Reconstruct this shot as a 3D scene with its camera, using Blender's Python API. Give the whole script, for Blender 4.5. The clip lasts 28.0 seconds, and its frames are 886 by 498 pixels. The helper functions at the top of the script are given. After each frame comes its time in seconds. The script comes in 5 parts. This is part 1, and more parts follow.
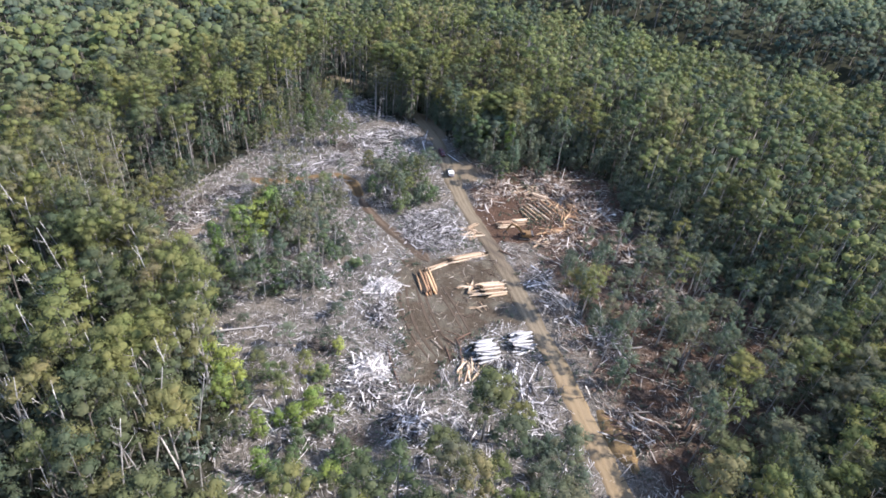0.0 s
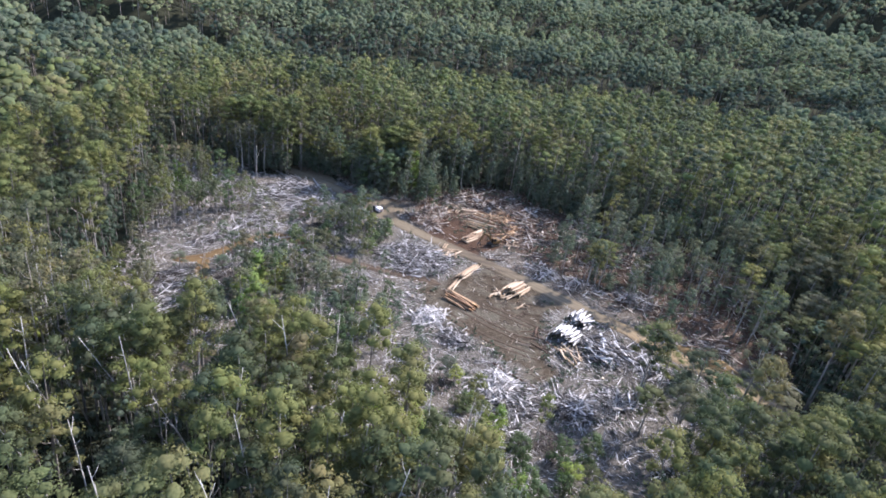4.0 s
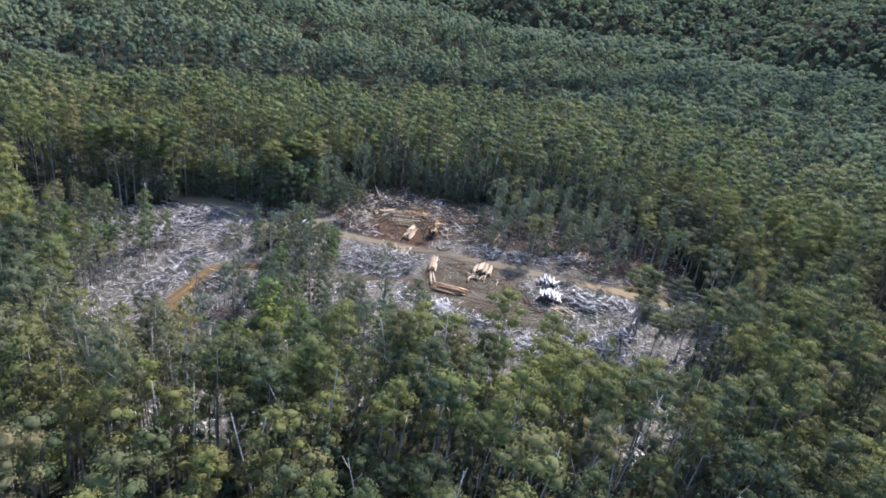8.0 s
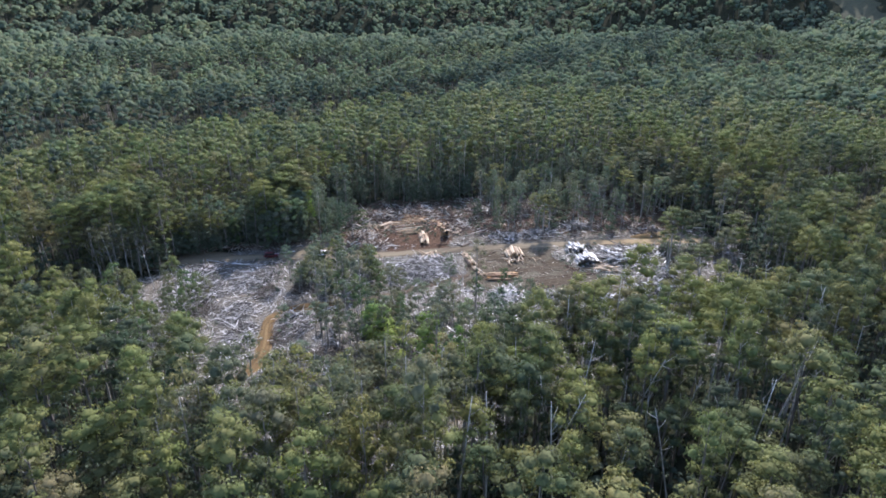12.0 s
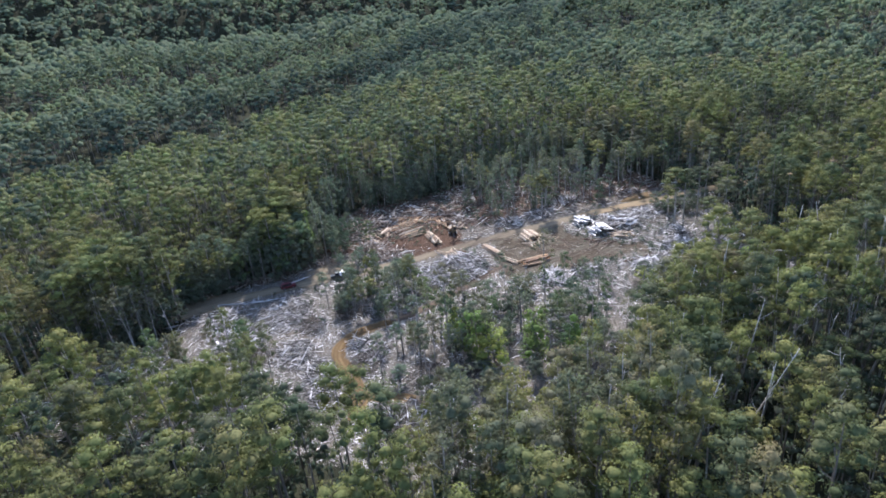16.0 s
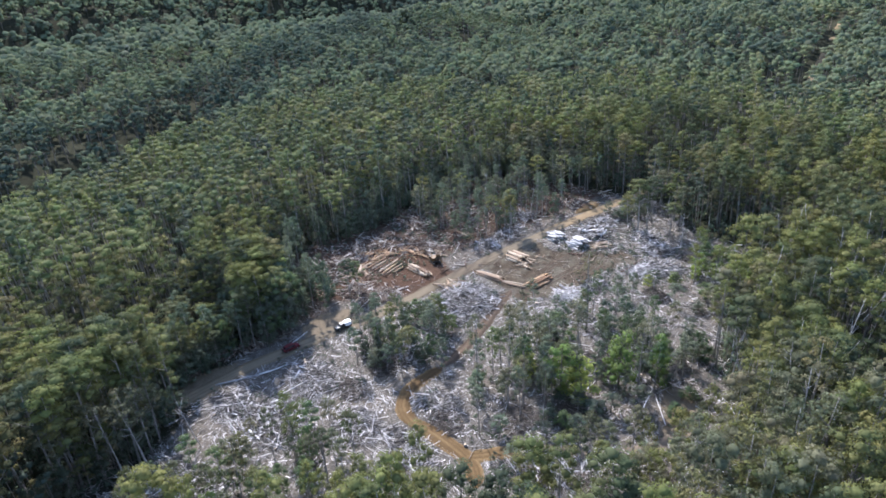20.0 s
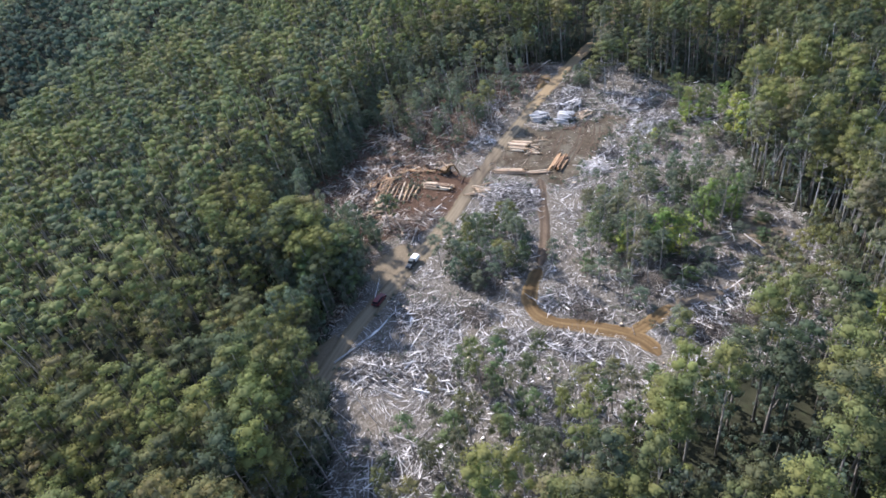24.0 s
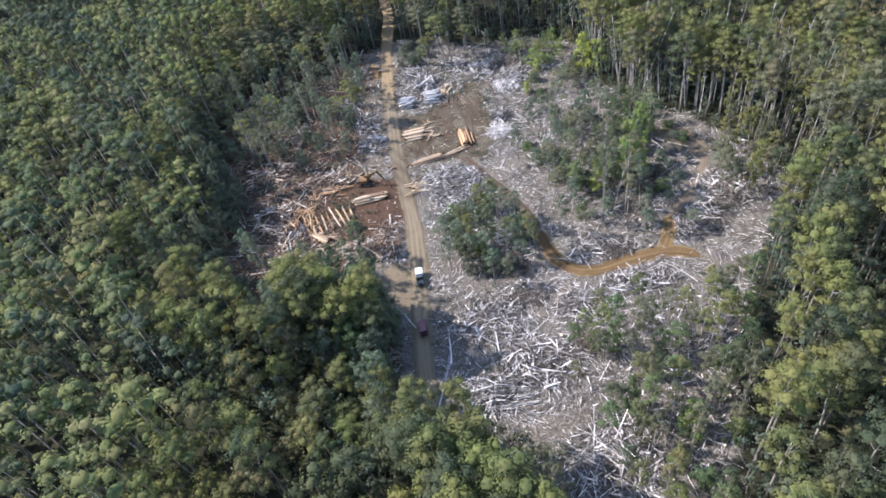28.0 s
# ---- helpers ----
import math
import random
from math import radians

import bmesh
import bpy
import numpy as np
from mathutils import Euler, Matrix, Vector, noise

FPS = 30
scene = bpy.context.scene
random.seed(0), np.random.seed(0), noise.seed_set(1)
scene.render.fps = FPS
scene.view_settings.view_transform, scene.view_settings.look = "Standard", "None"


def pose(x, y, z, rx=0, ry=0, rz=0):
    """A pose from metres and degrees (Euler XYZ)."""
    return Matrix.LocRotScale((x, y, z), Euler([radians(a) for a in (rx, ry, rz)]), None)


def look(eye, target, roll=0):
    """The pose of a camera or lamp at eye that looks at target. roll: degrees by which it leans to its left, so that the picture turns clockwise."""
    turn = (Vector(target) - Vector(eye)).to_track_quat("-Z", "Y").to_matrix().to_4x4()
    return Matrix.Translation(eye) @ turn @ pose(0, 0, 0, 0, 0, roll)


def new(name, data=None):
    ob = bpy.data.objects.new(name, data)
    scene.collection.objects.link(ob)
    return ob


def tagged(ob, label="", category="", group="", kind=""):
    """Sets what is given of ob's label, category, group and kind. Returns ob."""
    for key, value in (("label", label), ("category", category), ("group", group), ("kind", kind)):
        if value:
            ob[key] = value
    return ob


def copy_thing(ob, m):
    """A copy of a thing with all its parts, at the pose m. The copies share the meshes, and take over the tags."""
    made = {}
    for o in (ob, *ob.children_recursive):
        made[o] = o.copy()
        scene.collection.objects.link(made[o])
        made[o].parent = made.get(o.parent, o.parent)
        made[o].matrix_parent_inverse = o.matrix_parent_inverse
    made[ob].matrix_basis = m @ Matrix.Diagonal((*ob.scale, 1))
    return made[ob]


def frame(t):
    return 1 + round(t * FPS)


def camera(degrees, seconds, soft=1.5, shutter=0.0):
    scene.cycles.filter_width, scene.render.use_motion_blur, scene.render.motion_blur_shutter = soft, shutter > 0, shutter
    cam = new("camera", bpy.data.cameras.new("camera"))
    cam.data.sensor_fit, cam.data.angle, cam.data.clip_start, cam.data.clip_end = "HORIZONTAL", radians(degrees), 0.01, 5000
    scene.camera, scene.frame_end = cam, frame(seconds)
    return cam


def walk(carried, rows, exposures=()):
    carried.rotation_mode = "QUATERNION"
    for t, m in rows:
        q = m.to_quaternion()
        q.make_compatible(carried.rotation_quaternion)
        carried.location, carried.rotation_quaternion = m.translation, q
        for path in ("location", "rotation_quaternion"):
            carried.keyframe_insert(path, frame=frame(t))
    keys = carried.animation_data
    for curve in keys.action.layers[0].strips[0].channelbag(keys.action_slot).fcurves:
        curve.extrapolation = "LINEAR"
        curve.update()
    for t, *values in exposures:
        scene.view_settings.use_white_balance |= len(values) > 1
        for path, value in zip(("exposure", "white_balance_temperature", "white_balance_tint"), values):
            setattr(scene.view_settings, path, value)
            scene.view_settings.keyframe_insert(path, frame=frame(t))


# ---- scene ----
cam = camera(74.4, 28.0, soft=1.75)
PATH = [
    (0, (-41.795, -124.368, 96.506), (-41.405, -122.803, 95.324), 6.4),
    (0.5, (-52.621, -121.983, 94.998), (-52.141, -120.401, 93.872), 6.1),
    (1, (-63.32, -118.893, 92.542), (-62.787, -117.305, 91.449), 5.7),
    (1.5, (-72.052, -116.734, 91.638), (-71.478, -115.163, 90.542), 4.4),
    (2, (-82.442, -112.564, 88.967), (-81.684, -111.033, 87.927), 5.2),
    (2.5, (-91.655, -107.728, 85.976), (-90.696, -106.285, 84.976), 7.4),
    (3, (-100.528, -103.477, 83.378), (-99.438, -102.103, 82.418), 8.7),
    (3.5, (-108.35, -99.122, 81.263), (-107.175, -97.813, 80.309), 8.9),
    (4, (-116.224, -94.239, 78.263), (-114.912, -93.019, 77.375), 8.4),
    (4.5, (-122.752, -90.155, 75.978), (-121.358, -89.014, 75.109), 7.6),
    (6.5, (-144.312, -66.938, 77.103), (-142.695, -66.13, 76.249), 8.3),
    (7, (-150.22, -60.325, 75.492), (-148.542, -59.583, 74.697), 6.0),
    (7.5, (-155.122, -54.317, 74.818), (-153.385, -53.69, 74.051), 8.7),
    (8, (-159.641, -47.503, 73.324), (-157.866, -46.998, 72.552), 9.1),
    (8.5, (-162.749, -41.055, 72.201), (-160.953, -40.607, 71.445), 8.2),
    (9, (-166.055, -34.593, 71.301), (-164.233, -34.189, 70.582), 6.0),
    (9.5, (-168.485, -28.433, 70.613), (-166.637, -28.117, 69.916), 5.1),
    (10, (-171.077, -21.579, 70.397), (-169.208, -21.348, 69.725), 4.1),
    (10.5, (-172.58, -15.428, 69.763), (-170.705, -15.258, 69.09), 4.4),
    (11, (-173.893, -8.641, 69.082), (-172.015, -8.528, 68.405), 3.0),
    (11.5, (-174.654, -2.758, 68.847), (-172.782, -2.678, 68.145), 0.7),
    (12, (-175.162, 3.925, 68.668), (-173.294, 3.959, 67.955), 0.1),
    (12.5, (-175.773, 10.146, 69.399), (-173.905, 10.127, 68.685), -0.8),
    (14.5, (-175.242, 29.168, 69.164), (-173.389, 28.926, 68.452), -4.1),
    (15, (-173.118, 37.654, 70.636), (-171.292, 37.356, 69.878), -4.8),
    (15.5, (-170.67, 45.098, 72.557), (-168.874, 44.758, 71.745), -5.5),
    (16, (-167.72, 51.062, 74.327), (-165.921, 50.663, 73.549), -5.6),
    (16.5, (-164.559, 57.208, 74.981), (-162.756, 56.723, 74.266), -3.7),
    (17, (-161.348, 64.081, 75.651), (-159.561, 63.479, 74.984), -4.2),
    (17.5, (-158.229, 69.855, 77.179), (-156.487, 69.185, 76.46), -3.6),
    (18, (-154.075, 76.24, 78.902), (-152.395, 75.486, 78.121), -4.1),
    (18.5, (-149.877, 82.313, 79.935), (-148.228, 81.503, 79.144), -4.4),
    (19, (-144.846, 88.519, 81.297), (-143.234, 87.642, 80.503), -4.3),
    (19.5, (-139.835, 94.067, 81.905), (-138.251, 93.137, 81.115), -4.3),
    (20, (-134.066, 100.002, 83.097), (-132.533, 99.005, 82.288), -4.2),
    (20.5, (-128.579, 105.363, 84.51), (-127.112, 104.305, 83.656), -4.0),
    (21, (-121.923, 111.193, 85.796), (-120.528, 110.086, 84.886), -5.5),
    (21.5, (-114.576, 117.028, 87.467), (-113.249, 115.898, 86.487), -6.5),
    (22, (-106.76, 123.14, 89.06), (-105.503, 121.993, 88.008), -7.8),
    (22.5, (-98.797, 128.309, 90.734), (-97.6, 127.131, 89.648), -8.0),
    (24.5, (-78.736, 142.063, 93.278), (-77.811, 140.777, 92.058), -13.8),
    (25, (-69.288, 145.127, 94.299), (-68.483, 143.798, 93.039), -14.8),
    (25.5, (-62.489, 147.713, 95.573), (-61.778, 146.347, 94.297), -16.5),
    (26, (-52.511, 149.117, 96.466), (-51.979, 147.711, 95.146), -14.3),
    (26.5, (-43.53, 149.844, 96.943), (-43.14, 148.39, 95.626), -12.6),
    (27, (-33.905, 149.481, 98.1), (-33.627, 147.995, 96.79), -11.9),
    (27.5, (-23.917, 149.349, 98.416), (-23.723, 147.854, 97.102), -12.1),
    (28, (-14.553, 148.113, 98.323), (-14.435, 146.633, 96.983), -12.8),
]
EXPOSURE = [(0, 1.93, 6480, 18), (4, 1.85, 6310, 20), (8, 1.82, 6220, 17), (18, 1.87, 6130, 17), (23, 1.89, 6330, 17), (28, 1.89, 6430, 17)]
walk(cam, [(t, look(eye, target, roll)) for t, eye, target, roll in PATH], EXPOSURE)

# ---- light ----
world = bpy.data.worlds.new("world")
scene.world = world
world.use_nodes = True
wn = world.node_tree
sky = wn.nodes.new("ShaderNodeTexSky")
sky.sky_type = "NISHITA"
sky.sun_disc = False
sky.sun_elevation = radians(43)
sky.sun_rotation = radians(105)
sky.air_density, sky.dust_density = 1.0, 0.6
wn.nodes["Background"].inputs[1].default_value = 0.15
wn.links.new(sky.outputs[0], wn.nodes["Background"].inputs[0])
sun = new("sun", bpy.data.lights.new("sun", "SUN"))
sun.data.energy, sun.data.angle, sun.data.color = 3.4, radians(0.6), (1.0, 0.965, 0.915)
sun.matrix_world = look((0.967 * 300, -0.255 * 300, 280), (0, 0, 0))


# ---- materials ----
def material(name, rough=0.8, metal=0.0):
    m = bpy.data.materials.new(name)
    m.use_nodes = True
    b = m.node_tree.nodes["Principled BSDF"]
    b.inputs["Roughness"].default_value = rough
    b.inputs["Metallic"].default_value = metal
    b.inputs["Specular IOR Level"].default_value = 0.25
    return m, m.node_tree.nodes, m.node_tree.links, b


def ramp(nodes, links, fac, stops):
    r = nodes.new("ShaderNodeValToRGB")
    while len(r.color_ramp.elements) < len(stops):
        r.color_ramp.elements.new(0.5)
    for e, (p, c) in zip(r.color_ramp.elements, stops):
        e.position, e.color = p, (*c, 1)
    links.new(fac, r.inputs[0])
    return r.outputs[0]


def noise_tex(nodes, links, scale, detail=3.0, vec=None, rough=0.6):
    n = nodes.new("ShaderNodeTexNoise")
    n.inputs["Scale"].default_value = scale
    n.inputs["Detail"].default_value = detail
    n.inputs["Roughness"].default_value = rough
    if vec is None:
        vec = nodes.new("ShaderNodeNewGeometry").outputs["Position"]
    links.new(vec, n.inputs["Vector"])
    return n.outputs[0]


def mix(nodes, links, fac, a, b, mode="MIX"):
    n = nodes.new("ShaderNodeMix")
    n.data_type, n.blend_type = "RGBA", mode
    for sock, v in ((n.inputs[0], fac), (n.inputs[6], a), (n.inputs[7], b)):
        if isinstance(v, (int, float)):
            sock.default_value = v
        elif isinstance(v, tuple):
            sock.default_value = (*v, 1)
        else:
            links.new(v, sock)
    return n.outputs[2]


def bump(nodes, links, b, height, strength, dist):
    n = nodes.new("ShaderNodeBump")
    n.inputs["Strength"].default_value, n.inputs["Distance"].default_value = strength, dist
    links.new(height, n.inputs["Height"])
    links.new(n.outputs[0], b.inputs["Normal"])


def leaf_material(name, stops, per_tree, light=0.4, fleck=0.26, gloss=0.06, grain=2.4):
    """Leaves: a tone for each tree, patches within the crown, and some light through the blade."""
    m, n, l, b = material(name, 0.8)
    b.inputs["Specular IOR Level"].default_value = gloss
    if per_tree == "object":
        tone = n.new("ShaderNodeObjectInfo").outputs["Random"]
    else:
        a = n.new("ShaderNodeAttribute")
        a.attribute_name = "tone"
        tone = a.outputs["Fac"]
    c = ramp(n, l, tone, stops)
    leaf = n.new("ShaderNodeNewGeometry").outputs["Random Per Island"]
    c = mix(n, l, fleck, c, ramp(n, l, leaf, [(0.0, (0.6, 0.64, 0.62)), (0.6, (1.0, 1.0, 0.97)), (1.0, (1.28, 1.25, 1.18))]), "MULTIPLY")
    kind = noise_tex(n, l, 0.11, 2.0)
    c = mix(n, l, 0.85, c, ramp(n, l, kind, [(0.34, (1.10, 0.99, 1.0)), (0.48, (1.0, 1.0, 1.0)), (0.66, (0.84, 0.99, 0.98))]), "MULTIPLY")
    spray = noise_tex(n, l, grain, 3.0, rough=0.7)
    c = mix(n, l, 0.8, c, ramp(n, l, spray, [(0.32, (0.70, 0.74, 0.76)), (0.52, (1.0, 1.0, 1.0)), (0.72, (1.22, 1.2, 1.1))]), "MULTIPLY")
    l.new(c, b.inputs["Base Color"])
    bump(n, l, b, spray, 0.5, 0.3 / grain)
    t = n.new("ShaderNodeBsdfTranslucent")
    l.new(mix(n, l, 1.0, c, (1.14, 1.16, 0.95), "MULTIPLY"), t.inputs["Color"])
    s = n.new("ShaderNodeMixShader")
    s.inputs[0].default_value = light
    l.new(b.outputs[0], s.inputs[1])
    l.new(t.outputs[0], s.inputs[2])
    l.new(s.outputs[0], n["Material Output"].inputs["Surface"])
    return m


GUM = [(0.0, (0.053, 0.070, 0.053)), (0.25, (0.083, 0.103, 0.063)), (0.5, (0.113, 0.132, 0.065)), (0.75, (0.140, 0.156, 0.060)), (1.0, (0.158, 0.156, 0.078))]
BROWN = [(0.0, (0.092, 0.100, 0.064)), (1.0, (0.140, 0.135, 0.085))]
BLUE = [(0.0, (0.082, 0.106, 0.074)), (0.5, (0.110, 0.134, 0.094)), (1.0, (0.132, 0.152, 0.106))]
GREEN = [(0.0, (0.068, 0.098, 0.052)), (0.5, (0.092, 0.124, 0.062)), (1.0, (0.114, 0.148, 0.066))]
LIME = [(0.0, (0.132, 0.180, 0.058)), (0.6, (0.180, 0.232, 0.068)), (1.0, (0.245, 0.280, 0.078))]
leaf_brown = leaf_material("brownish_leaves", BROWN, "object")
OLIVE = [(0.0, (0.060, 0.074, 0.048)), (0.25, (0.088, 0.101, 0.053)), (0.5, (0.120, 0.130, 0.055)), (0.8, (0.146, 0.153, 0.056)), (1.0, (0.146, 0.134, 0.072))]
leaf_gum = leaf_material("gum_leaves", OLIVE, "object")
leaf_near = leaf_material("near_forest_leaves", OLIVE, "tone")
leaf_blue = leaf_material("blue_leaves", BLUE, "object", 0.42)
leaf_green = leaf_material("green_leaves", GREEN, "object")
leaf_lime = leaf_material("lime_leaves", LIME, "object", 0.4)
leaf_wood = leaf_material("forest_leaves", GUM, "tone")
# Far leaves tinted bluish: distance haze is put into the leaf colour.
leaf_far_hazed = leaf_material("hazed_far_leaves", [(0.0, (0.066, 0.086, 0.067)), (0.35, (0.106, 0.130, 0.089)), (0.65, (0.135, 0.158, 0.096)), (1.0, (0.161, 0.182, 0.099))], "tone", light=0.42, fleck=0.12, gloss=0.0, grain=0.7)
leaf_shrub = leaf_material("shrub_leaves", [(0.0, (0.056, 0.076, 0.062)), (0.5, (0.086, 0.110, 0.084)), (1.0, (0.120, 0.142, 0.102))], "tone", 0.5)
leaf_dusk = leaf_material("dusky_leaves", [(0.0, (0.070, 0.087, 0.064)), (0.6, (0.102, 0.121, 0.088)), (1.0, (0.132, 0.149, 0.107))], "object", 0.42)


def bark_material(name, stops, rough=0.8):
    m, n, l, b = material(name, rough)
    tc = n.new("ShaderNodeTexCoord").outputs["Object"]
    mp = n.new("ShaderNodeMapping")
    mp.inputs["Scale"].default_value = (1, 1, 0.15)
    l.new(tc, mp.inputs[0])
    f = noise_tex(n, l, 6.0, 4, mp.outputs[0])
    c = ramp(n, l, f, stops)
    r = n.new("ShaderNodeObjectInfo").outputs["Random"]
    c = mix(n, l, 0.6, c, ramp(n, l, r, [(0, (0.6, 0.6, 0.6)), (1, (1.25, 1.22, 1.18))]), "MULTIPLY")
    l.new(c, b.inputs["Base Color"])
    bump(n, l, b, f, 0.5, 0.05)
    return m


bark_gum = bark_material("gum_bark", [(0.3, (0.11, 0.098, 0.085)), (0.5, (0.22, 0.205, 0.185)), (0.7, (0.36, 0.345, 0.315))])
bark_dark = bark_material("dark_bark", [(0.3, (0.095, 0.084, 0.072)), (0.7, (0.22, 0.20, 0.18))])
bark_dead = bark_material("dead_wood", [(0.3, (0.22, 0.21, 0.195)), (0.6, (0.43, 0.415, 0.39))])


def wood_material(name, stops, tone, rough=0.75, sheen=0.25):
    """Wood of many loose pieces: each takes its own shade."""
    m, n, l, b = material(name, rough)
    b.inputs["Specular IOR Level"].default_value = sheen
    if tone == "island":
        r = n.new("ShaderNodeNewGeometry").outputs["Random Per Island"]
    else:
        r = n.new("ShaderNodeObjectInfo").outputs["Random"]
    c = ramp(n, l, r, stops)
    f = noise_tex(n, l, 2.5, 4)
    c = mix(n, l, 0.7, c, ramp(n, l, f, [(0.3, (0.55, 0.52, 0.5)), (0.65, (1.15, 1.14, 1.12))]), "MULTIPLY")
    l.new(c, b.inputs["Base Color"])
    bump(n, l, b, noise_tex(n, l, 14.0, 3), 0.4, 0.03)
    return m


GREY = [(0.0, (0.022, 0.019, 0.017)), (0.42, (0.072, 0.065, 0.060)), (0.64, (0.20, 0.188, 0.176)), (0.84, (0.48, 0.466, 0.448)), (1.0, (0.80, 0.785, 0.77))]
RED = [(0.0, (0.030, 0.024, 0.020)), (0.42, (0.108, 0.066, 0.046)), (0.68, (0.195, 0.145, 0.106)), (0.86, (0.38, 0.34, 0.29)), (1.0, (0.68, 0.64, 0.57))]
WHITE = [(0.0, (0.10, 0.09, 0.082)), (0.4, (0.28, 0.268, 0.252)), (0.75, (0.55, 0.53, 0.51)), (1.0, (0.80, 0.785, 0.77))]
wood_grey = wood_material("weathered_wood", GREY, "island", 0.6, 0.3)
wood_red = wood_material("fresh_slash_wood", RED, "island")
wood_white = wood_material("barked_white_wood", WHITE, "island", 0.55, 0.4)
log_grey = wood_material("grey_log", GREY[1:], "object")
log_red = wood_material("red_log", RED[1:], "object")
log_white = wood_material("white_log", [(0.0, (0.15, 0.15, 0.15)), (0.5, (0.26, 0.26, 0.26)), (1.0, (0.42, 0.42, 0.415))], "object", 0.38, 0.8)
log_orange = wood_material("orange_log", [(0.0, (0.17, 0.095, 0.052)), (0.5, (0.28, 0.17, 0.095)), (1.0, (0.44, 0.31, 0.18))], "object")
log_cream = wood_material("cream_log", [(0.0, (0.19, 0.125, 0.08)), (0.5, (0.32, 0.235, 0.155)), (1.0, (0.50, 0.41, 0.30))], "object")
cut_pale = wood_material("pale_cut_end", [(0.0, (0.5, 0.40, 0.26)), (1.0, (0.72, 0.62, 0.46))], "object")
cut_dark = wood_material("dark_cut_end", [(0.0, (0.09, 0.07, 0.06)), (1.0, (0.2, 0.16, 0.13))], "object")


def paint(name, colour, rough=0.35, metal=0.0, dirt=0.25):
    m, n, l, b = material(name, rough, metal)
    f = noise_tex(n, l, 3.0, 4)
    d = ramp(n, l, f, [(0.4, (1, 1, 1)), (0.75, (0.75, 0.70, 0.62))])
    l.new(mix(n, l, dirt * 3 if dirt < 0.33 else 1.0, colour, d, "MULTIPLY"), b.inputs["Base Color"])
    b.inputs["Specular IOR Level"].default_value = 0.5
    return m


car_white = paint("white_paint", (0.82, 0.83, 0.84), 0.3)
car_dark = paint("dark_green_paint", (0.035, 0.045, 0.045), 0.3)
car_red = paint("red_paint", (0.085, 0.008, 0.014), 0.35)
yellow_paint = paint("yellow_paint", (0.115, 0.064, 0.02), 0.7)
rubber = paint("black_rubber", (0.025, 0.025, 0.025), 0.8)
steel = paint("dark_steel", (0.09, 0.085, 0.08), 0.5, 0.6)
rim_steel = paint("grey_steel", (0.35, 0.35, 0.36), 0.4, 0.8)
glass_dark = paint("tinted_glass", (0.02, 0.025, 0.03), 0.08, 0.0, 0.0)
lamp_red = paint("red_lens", (0.4, 0.02, 0.02), 0.2, 0.0, 0.0)
lamp_clear = paint("clear_lens", (0.7, 0.7, 0.68), 0.15, 0.0, 0.0)


def attr(n, name):
    a = n.new("ShaderNodeAttribute")
    a.attribute_name = name
    return a.outputs["Fac"]


def ground_material():
    m, n, l, b = material("forest_ground", 1.0)
    b.inputs["Specular IOR Level"].default_value = 0.02
    fine, mid, big = noise_tex(n, l, 2.2, 6, rough=0.75), noise_tex(n, l, 0.35, 5), noise_tex(n, l, 0.06, 4)
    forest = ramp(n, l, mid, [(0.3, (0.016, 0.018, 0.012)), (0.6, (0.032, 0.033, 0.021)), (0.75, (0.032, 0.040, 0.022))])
    grey = ramp(n, l, fine, [(0.34, (0.036, 0.032, 0.026)), (0.5, (0.102, 0.094, 0.080)), (0.66, (0.245, 0.230, 0.206))])
    grey = mix(n, l, 0.5, grey, ramp(n, l, mid, [(0.3, (0.55, 0.5, 0.45)), (0.7, (1.1, 1.08, 1.06))]), "MULTIPLY")
    grey = mix(n, l, ramp(n, l, big, [(0.5, (0, 0, 0)), (0.68, (0.3, 0.3, 0.3))]), grey, (0.16, 0.128, 0.092))
    dark = ramp(n, l, fine, [(0.3, (0.030, 0.024, 0.018)), (0.7, (0.088, 0.072, 0.053))])
    dark = mix(n, l, 0.6, dark, ramp(n, l, mid, [(0.35, (0.6, 0.58, 0.55)), (0.65, (1.25, 1.2, 1.1))]), "MULTIPLY")
    dark = mix(n, l, ramp(n, l, noise_tex(n, l, 0.16, 6), [(0.46, (0, 0, 0)), (0.62, (0.8, 0.8, 0.8))]), dark, ramp(n, l, fine, [(0.3, (0.054, 0.049, 0.036)), (0.7, (0.142, 0.128, 0.098))]))
    red = ramp(n, l, fine, [(0.34, (0.026, 0.017, 0.012)), (0.66, (0.096, 0.060, 0.041))])
    tan = ramp(n, l, fine, [(0.3, (0.095, 0.076, 0.052)), (0.7, (0.17, 0.138, 0.096))])

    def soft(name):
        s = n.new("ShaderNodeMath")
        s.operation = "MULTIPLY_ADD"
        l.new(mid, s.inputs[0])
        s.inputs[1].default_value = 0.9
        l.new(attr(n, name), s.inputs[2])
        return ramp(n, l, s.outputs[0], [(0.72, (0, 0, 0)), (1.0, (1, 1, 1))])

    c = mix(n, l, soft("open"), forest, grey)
    c = mix(n, l, soft("red"), c, red)
    c = mix(n, l, soft("dark"), c, dark)
    c = mix(n, l, soft("tan"), c, tan)
    l.new(c, b.inputs["Base Color"])
    bump(n, l, b, fine, 0.9, 0.25)
    return m


